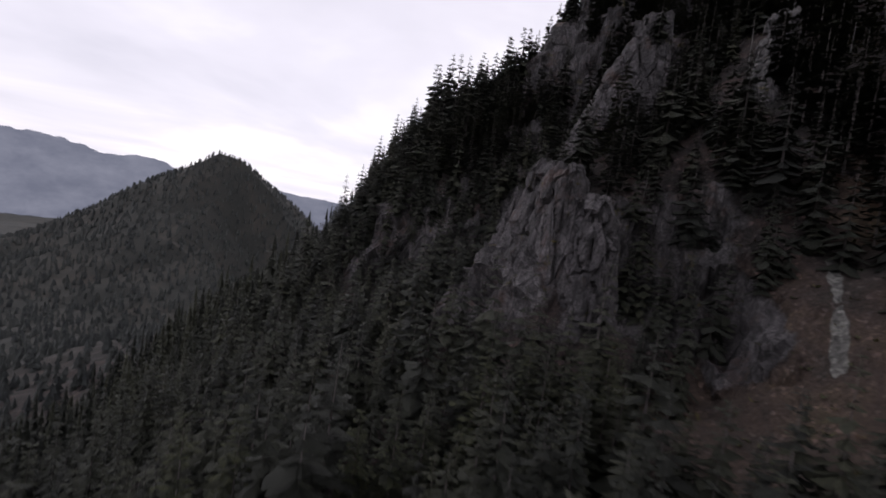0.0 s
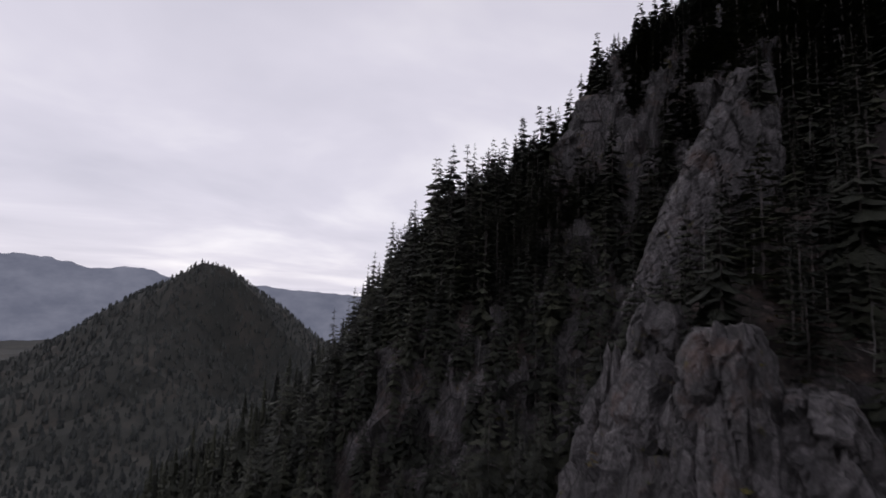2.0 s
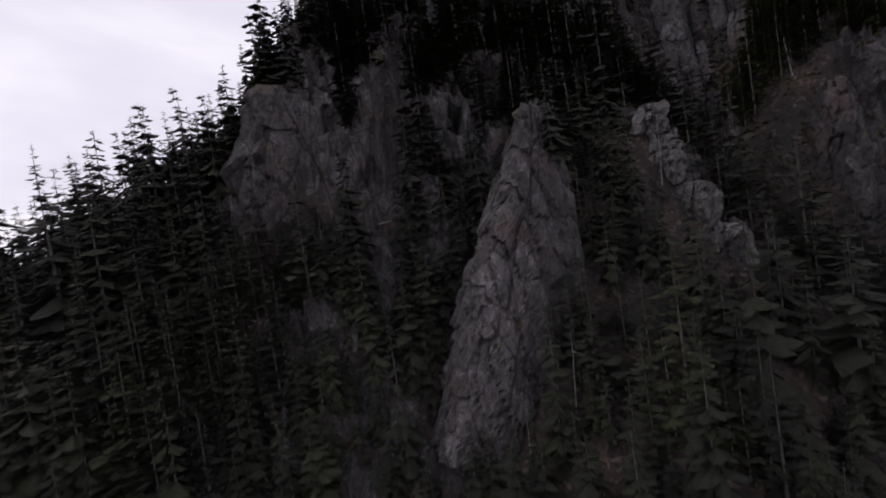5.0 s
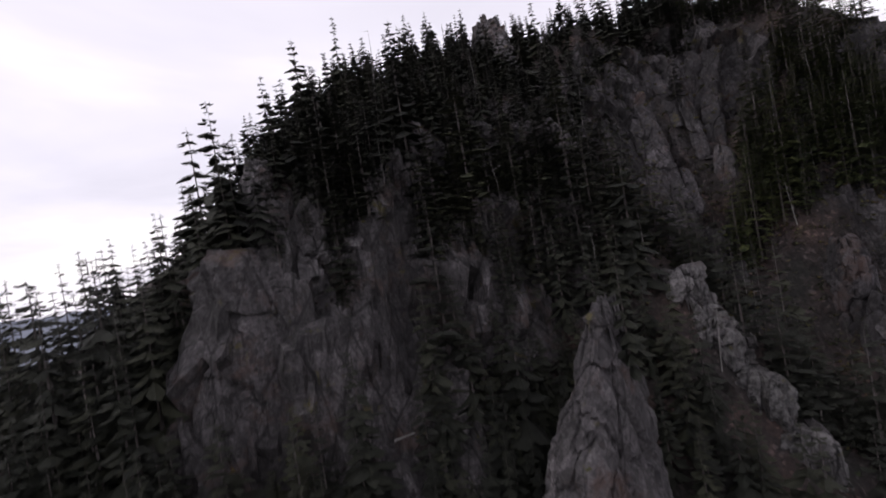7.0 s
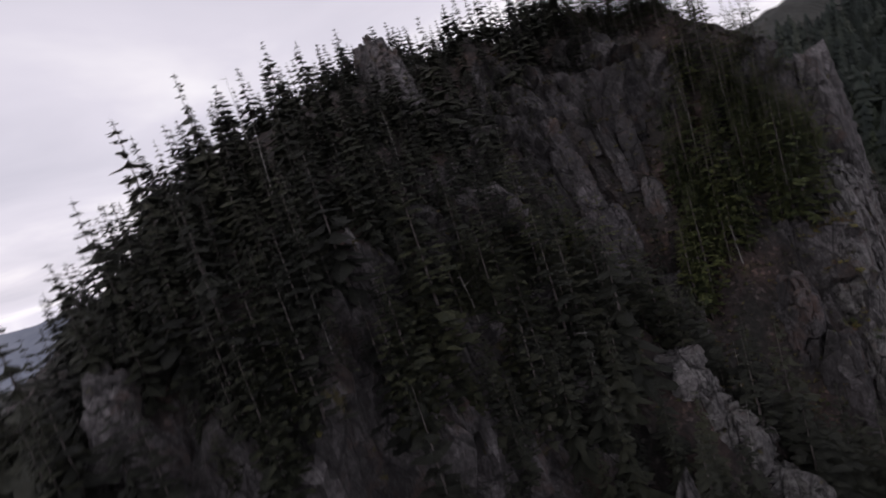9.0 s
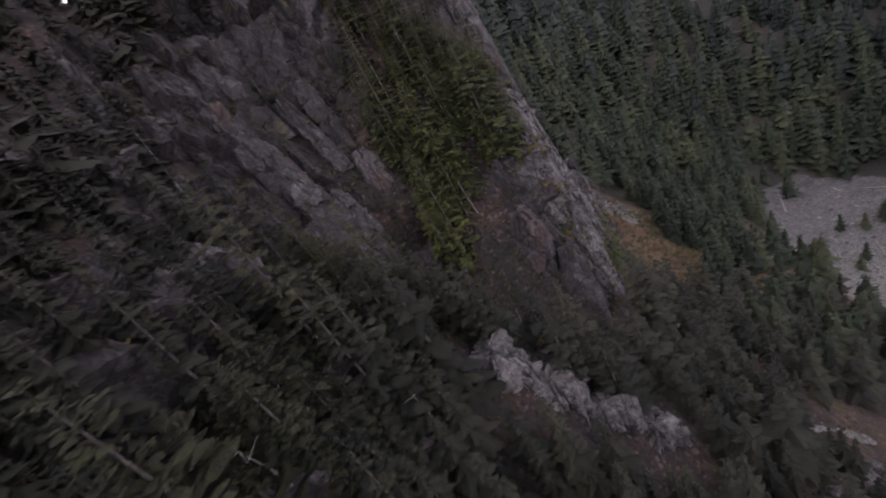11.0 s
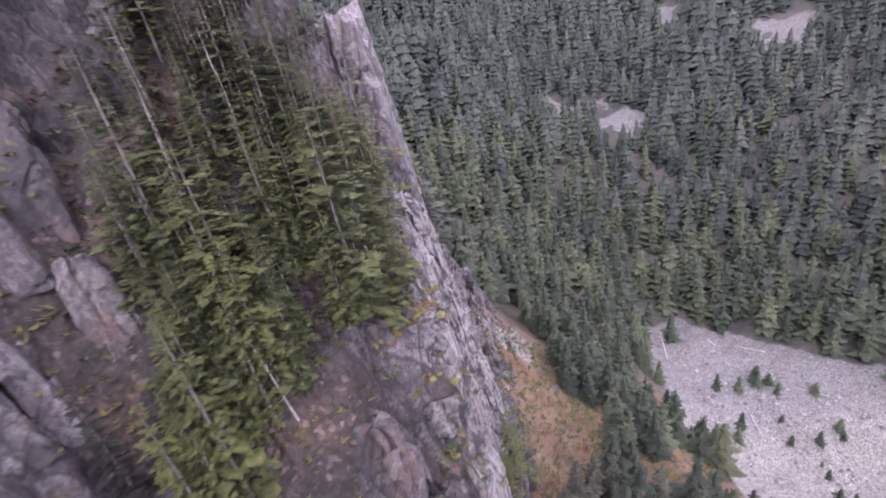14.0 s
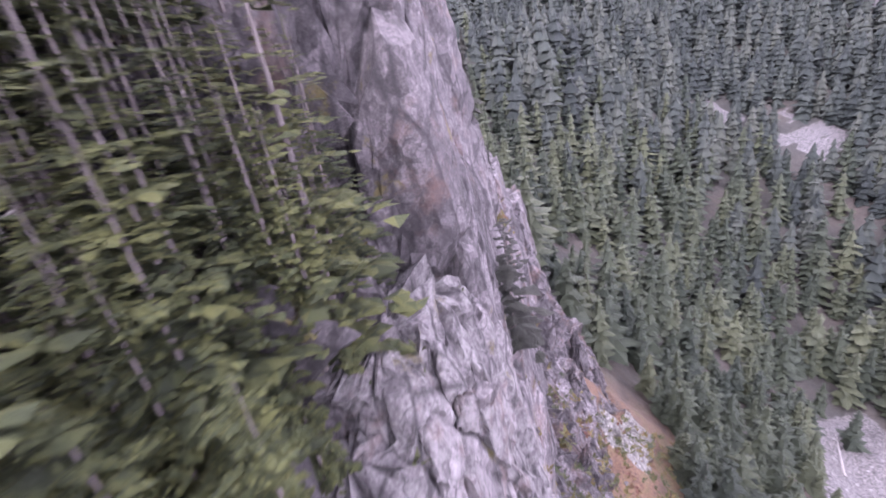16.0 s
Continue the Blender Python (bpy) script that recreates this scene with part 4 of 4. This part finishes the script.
rich_crowns = [fir_crown(rng, 12, 5, 2, 0.06) for _ in range(9)]
strip_crowns = [fir_crown(rng, 12, 5, 6, 0.06) for _ in range(5)]
stem = trunk_tris(rng)


def dressed(points, kinds_n, lo=0, hi=0, wide=(0.65, 1.05)):
    return [(x, y, z - 0.4, rng.uniform(lo, hi) if hi else fir_height(z) * (rng.uniform(1.0, 1.3) if y > 160 and x < 32 and z < 80 else rng.uniform(0.7, 1.15) if z > 68 and y > 130 else 1.05), rng.uniform(*wide), rng.uniform(0, 6.28), int(rng.integers(kinds_n))) for x, y, z in points]


rest = mountain[300:]
strip = [p for p in rest if p[0] > 96 and 74 < p[1] < 114]
rest = [p for p in rest if not (p[0] > 96 and 74 < p[1] < 114)]
face = [p for p in rest if math.hypot(p[0] - 40, p[1] - 130) < 120]
rich, face = face[:330], face[330:]
flank = [p for p in rest if math.hypot(p[0] - 40, p[1] - 130) >= 120]
joined_forest("mountain_forest", "dense dark firs covering the mountain face and its ridge", dressed(face, 9), mid_crowns, stem, (NEEDLES_MANY, BARK))
joined_forest("strip_forest", "yellow-green firs crowding the steep strip beside the arete", dressed(strip, 5), strip_crowns, stem, (NEEDLES_STRIP, BARK))
joined_forest("ledge_forest", "dark firs growing on the ledges beside the bowl", dressed(rich, 9), rich_crowns, stem, (NEEDLES_MANY, BARK))
joined_forest("flank_forest", "dark firs on the lower flank of the mountain", dressed(flank, 9), low_crowns, stem, (NEEDLES_MANY, BARK))
opposite = plant(rng, 40, 600, -600, 46, 9.4, 0.97, lambda x, y: x - y > 62 and not (y > 8 and x > 140 and x < 215) and not (x < 95 and y > 25) and math.hypot(x - 100, y - 40) < 600
                 and value_noise(np.array(x * 0.035), np.array(y * 0.035), np.array(0.5), 91) < 0.83 and not (x < 92 and -125 < y < 22))
opposite = [p for p in opposite if p[0] > 190 or p[1] < near_bank_at(p[0])]
# The share of firs with haze in their colour grows with distance.
nearer = [rng.random() > smooth(230, 460, math.hypot(p[0] - 80, p[1] - 80)) for p in opposite]
close = [p for p, c in zip(opposite, nearer) if c]
away = [p for p, c in zip(opposite, nearer) if not c]
thin_crowns = [fir_crown(rng, 5, 4, 0, 0.03, 7, 8, 0.85) for _ in range(9)]
full_crowns = [fir_crown(rng, 8, 5, 0, 0.05, 7, 7, 0.7) for _ in range(9)]
joined_forest("stream_forest", "grey-green firs standing across the stream bed", dressed(close, 9, 19, 34, (1.15, 1.6)), full_crowns, stem, (NEEDLES_GROVE, BARK))
bank = plant(rng, 70, 190, -120, 62, 5.6, 0.95, lambda x, y: near_bank_at(x) + 1 < y < heath_line_at(x) - 1 and value_noise(np.array(x * 0.07), np.array(y * 0.07), np.array(0.5), 33) < 0.66)
joined_forest("talus_forest", "grey-green firs standing between the wall and the stream bed", dressed(bank, 9, 12, 24, (1.15, 1.6)), full_crowns, stem, (NEEDLES_GROVE, BARK))
saplings = []
while len(saplings) < 22:
    x, y = rng.uniform(60, 165), rng.uniform(-122, -45)
    z, nz = ground_at(x, y)
    if float(value_noise(np.array(x * 0.06), np.array(y * 0.06), np.array(0.2), 12)) > 0.52:
        saplings.append((x, y, z))
joined_forest("bed_saplings", "small dark firs and bushes scattered over the shingle", dressed(saplings, 9, 3, 12, (1.2, 2.0)), full_crowns, stem, (NEEDLES_GROVE, BARK))
joined_forest("slope_forest", "dense firs, tinted grey-green by haze, on the slope across the stream bed", [(x, y, z, h * (0.55 + 0.6 * float(value_noise(np.array(x * 0.02), np.array(y * 0.02), np.array(0.3), 55))), wd, a, k) for x, y, z, h, wd, a, k in dressed(away, 9, 28, 44, (1.2, 1.7))], thin_crowns, None, (NEEDLES_FAR_HAZE, BARK))
tiny_crowns = [fir_crown(rng, 0, 0, 0, 0.02, 3, 4, 1.1) for _ in range(5)]
valley = plant(rng, -860, 60, 120, 900, 7.0, 0.95, lambda x, y: not (x > -130 and y < 300) and y > -0.9 * x - 150 and y < 900)
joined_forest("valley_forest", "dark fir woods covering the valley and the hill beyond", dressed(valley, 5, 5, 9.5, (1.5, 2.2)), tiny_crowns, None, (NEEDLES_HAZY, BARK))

# ---- dead trees ----


def dead_tree(x, y, z, h, tilt, toward, stubs, label="bleached dead fir trunk with broken bare limbs", girth=1.0):
    snag = tagged(new("dead_tree"), label, "dead tree", "dead firs")
    v, f = fir_trunk(rng, 7, 8, 0.0105 * girth)
    v = v * h
    v[:, :2] += (fractal(v[:, 2] * 0.3, 0 * v[:, 2] + x, 0 * v[:, 2] + y, 2, 5)[:, None] - 0.5) * 0.3
    me = raw_mesh("trunk", v, f)
    me.materials.append(DEADWOOD)
    new("trunk", me).parent = snag
    for k in range(stubs):
        zz, a, ln = h * rng.uniform(0.25, 0.95), rng.uniform(0, 6.28), rng.uniform(0.5, 1.9) * (1.2 - 0.7 * k / stubs)
        tv, tf = fir_trunk(rng, 4, 3, 0.03)
        limb = raw_mesh("limb", tv * ln, tf)
        limb.materials.append(DEADWOOD)
        ob = new("limb", limb)
        ob.parent = snag
        ob.matrix_basis = Matrix.Translation((0, 0, zz)) @ Matrix.Rotation(a, 4, "Z") @ Matrix.Rotation(rng.uniform(1.1, 1.9), 4, "Y")
    snag.matrix_basis = Matrix.Translation((x, y, z)) @ Matrix.Rotation(toward, 4, "Z") @ Matrix.Rotation(radians(tilt), 4, "Y") @ Matrix.Rotation(rng.uniform(0, 6), 4, "Z")
    return snag


for x, y in ((104.5, 101), (106, 98.5), (113, 92), (60, 130), (72, 135), (84, 128), (92, 138), (46, 140), (38, 130), (30, 128), (36, 112), (44, 110), (66, 148), (20, 145), (8, 172), (-8, 180),
             (95, 122), (88, 112), (28, 96), (40, 98), (112, 140), (124, 98), (118, 92), (98, 112), (0, 152)):
    if not surface_at(x, y)[2]:
        dead_tree(x, y, ground_at(x, y)[0] - 0.2, rng.uniform(8, 14), rng.uniform(0, 9), rng.uniform(0, 6.28), int(rng.integers(4, 9)))
for x, y, lean in ((111, 88, 16), (115, 90, 9), (117, 95, 12), (113, 97, 20), (108, 96, 10), (119, 88, 8), (109, 103, 22), (118, 100, 6)):
    dead_tree(x, y, ground_at(x, y)[0] - 0.3, rng.uniform(8, 13), lean, rng.uniform(-0.8, 0.8), int(rng.integers(3, 7)), "pale leaning dead fir stem among living firs")
for _ in range(16):
    x, y = rng.uniform(-20, 110), rng.uniform(118, 178)
    z, nz, on_crag = surface_at(x, y)
    if not on_crag and nz > 0.2:
        dead_tree(x, y, z - 0.3, rng.uniform(8, 15), rng.uniform(0, 6), rng.uniform(0, 6.28), int(rng.integers(3, 8)), "thin pale snag standing among dark firs")

fallen = dead_tree(40, 158.5, surface_at(40, 158.5)[0] + 0.6, 15, 84, radians(-48), 12, "bleached fallen fir with bare limbs lying across the slope")
for x, y, ln, turn in ((152, -96, 24, -55), (128, -118, 18, -12), (101, -78, 17, -50), (86, -122, 15, 10), (140, -130, 20, -25), (118, -138, 16, 15), (112, -60, 14, -60)):
    dead_tree(x, y, ground_at(x, y)[0] + 0.25, ln, 89, radians(turn), 2, "grey stripped log lying on the shingle", 2.6)


def undergrowth():
    """Low heather, ferns and dwarf shrubs between the trees and on the ledges."""
    tris = []
    tries = 0
    while tries < 6600:
        tries += 1
        if tries % 4 == 1:
            x, y = rng.uniform(95, 165), rng.uniform(-15, 60)
        elif tries % 3:
            x, y = rng.uniform(85, 135), rng.uniform(75, 140)
        else:
            x, y = rng.uniform(-10, 150), rng.uniform(20, 175)
        z, nz, on_crag = surface_at(x, y)
        if nz < 0.25 or (on_crag and rng.random() < 0.85):
            continue
        size = rng.uniform(0.3, 1.0) * (1.8 if y < 62 and x > 95 else 1.0)
        for _ in range(9):
            a, up = rng.uniform(0, 6.283), rng.uniform(0.15, 0.9)
            way = np.array((math.cos(a), math.sin(a), up)) * size * rng.uniform(0.5, 1.0)
            side = np.array((-math.sin(a), math.cos(a), rng.uniform(-0.4, 0.4))) * size * 0.22
            c = np.array((x, y, z)) + rng.uniform(-0.5, 0.5, 3) * (size, size, 0.1)
            tris.append((c - side, c + side, c + way))
    me = tri_mesh("undergrowth", np.array(tris), SHRUB)
    return tagged(new("undergrowth", me), "low rusty heather, ferns and dwarf shrubs", "undergrowth", kind="stuff")


undergrowth()


def scattered_stones():
    """Boulders strewn over the stream bed and the foot of the wall."""
    vs, fs, n = [], [], 0
    shapes = []
    for k in (21, 23, 26):
        me = lump(k, 0.8, 0.7)
        shapes.append((np.array([v.co for v in me.vertices]), np.array([p.vertices for p in me.polygons])))
    tries = 0
    while len(vs) < 700 and tries < 9000:
        tries += 1
        if tries % 30:
            x, y = rng.uniform(20, 180), rng.uniform(-125, -30)
        else:
            x, y = rng.uniform(95, 160), rng.uniform(10, 60)
        z, nz = ground_at(x, y)
        if tries % 30 and float(shingle_at(np.array(x), np.array(y), np.array(z))) < 0.5:
            continue
        v, f = shapes[int(rng.integers(3))]
        size = rng.uniform(0.2, 1.0) ** 3 * 2.0 + 0.25
        a = rng.uniform(0, 6.28)
        c, sn = math.cos(a), math.sin(a)
        vs.append(np.stack((x + size * (c * v[:, 0] - sn * v[:, 1]), y + size * (sn * v[:, 0] + c * v[:, 1]), z + size * v[:, 2]), -1))
        fs.append(f + n)
        n += len(v)
    me = raw_mesh("boulders", np.concatenate(vs), np.concatenate(fs))
    me.materials.append(STONE)
    return tagged(new("boulders", me), "pale grey boulders strewn over the shingle bed", "boulders", kind="stuff")


scattered_stones()

# ---- far ranges in the haze ----


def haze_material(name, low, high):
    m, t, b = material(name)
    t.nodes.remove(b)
    # Haze painted as glow: blue-grey emission in place of a lit mountainside.
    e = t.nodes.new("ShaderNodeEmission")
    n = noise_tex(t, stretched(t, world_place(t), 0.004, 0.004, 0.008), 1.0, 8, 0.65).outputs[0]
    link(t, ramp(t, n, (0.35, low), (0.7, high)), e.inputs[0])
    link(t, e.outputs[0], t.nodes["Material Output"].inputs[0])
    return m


def far_range(name, label, distance, skyline, mat, seed):
    """A distant range: rows of bearing and height of its skyline, with a slope that falls towards the valley."""
    az = np.linspace(skyline[0][0], skyline[-1][0], 420)
    top = np.interp(az, [p[0] for p in skyline], [p[1] for p in skyline])
    top = top + (fractal(az * 1.3, 0 * az, 0 * az, 6, seed) - 0.5) * 42
    verts = []
    for k in range(9):
        u = k / 8
        d = distance * (1 - 0.12 * u) + (fractal(az * 2.0, 0 * az + u * 4, 0 * az, 4, seed + 9) - 0.5) * 220 * u
        z = top - (top + 330) * u ** 0.8
        verts.append(np.stack((d * np.sin(np.radians(az)), d * np.cos(np.radians(az)), z), -1))
    idx = np.arange(9 * 420).reshape(9, 420)
    faces = np.stack((idx[:-1, :-1], idx[1:, :-1], idx[1:, 1:], idx[:-1, 1:]), -1).reshape(-1, 4)
    me = raw_mesh(name, np.concatenate(verts), faces)
    me.materials.append(mat)
    return tagged(new(name, me), label, "mountains", kind="structure")


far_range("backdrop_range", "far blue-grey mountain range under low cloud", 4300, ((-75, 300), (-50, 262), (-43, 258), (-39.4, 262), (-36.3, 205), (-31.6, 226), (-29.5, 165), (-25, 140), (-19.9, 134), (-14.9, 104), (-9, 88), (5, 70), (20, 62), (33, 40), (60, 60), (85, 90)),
          haze_material("painted_haze_glow", (0.13, 0.14, 0.185), (0.19, 0.2, 0.25)), 3)


def far_flats(name, label, x, y, across, deep):
    """A pale gravel flat on the valley floor, laid over the ground."""
    away = math.atan2(y, x)
    verts = [(x, y)]
    for ring in (0.4, 0.75, 1.0):
        for k in range(28):
            a = 6.2832 * k / 28
            q = ring * (0.6 + 0.8 * float(value_noise(np.array(1.6 * math.cos(a)), np.array(1.6 * math.sin(a)), np.array(ring), 8)))
            u, v = deep * q * math.cos(a), across * q * math.sin(a)
            verts.append((x + u * math.cos(away) - v * math.sin(away), y + u * math.sin(away) + v * math.cos(away)))
    faces = [(0, 1 + k, 1 + (k + 1) % 28) for k in range(28)]
    for r in (0, 1):
        for k in range(28):
            a, b, c, d = 1 + 28 * r + k, 1 + 28 * r + (k + 1) % 28, 29 + 28 * r + (k + 1) % 28, 29 + 28 * r + k
            faces += [(a, d, c), (a, c, b)]
    me = raw_mesh(name, [(px, py, ground_at(px, py)[0] + 3) for px, py in verts], faces)
    m, t, b = material("pale_gravel")
    link(t, ramp(t, noise_tex(t, world_place(t), 0.01, 6, 0.7).outputs[0], (0.35, (0.3, 0.28, 0.25)), (0.65, (0.62, 0.6, 0.56))), b.inputs["Base Color"])
    b.inputs["Roughness"].default_value = 0.9
    me.materials.append(m)
    return tagged(new(name, me), label, "gravel flat", kind="structure")


far_flats("ground_flats", "pale gravel flat on the distant valley floor", -3560, 4340, 190, 420)
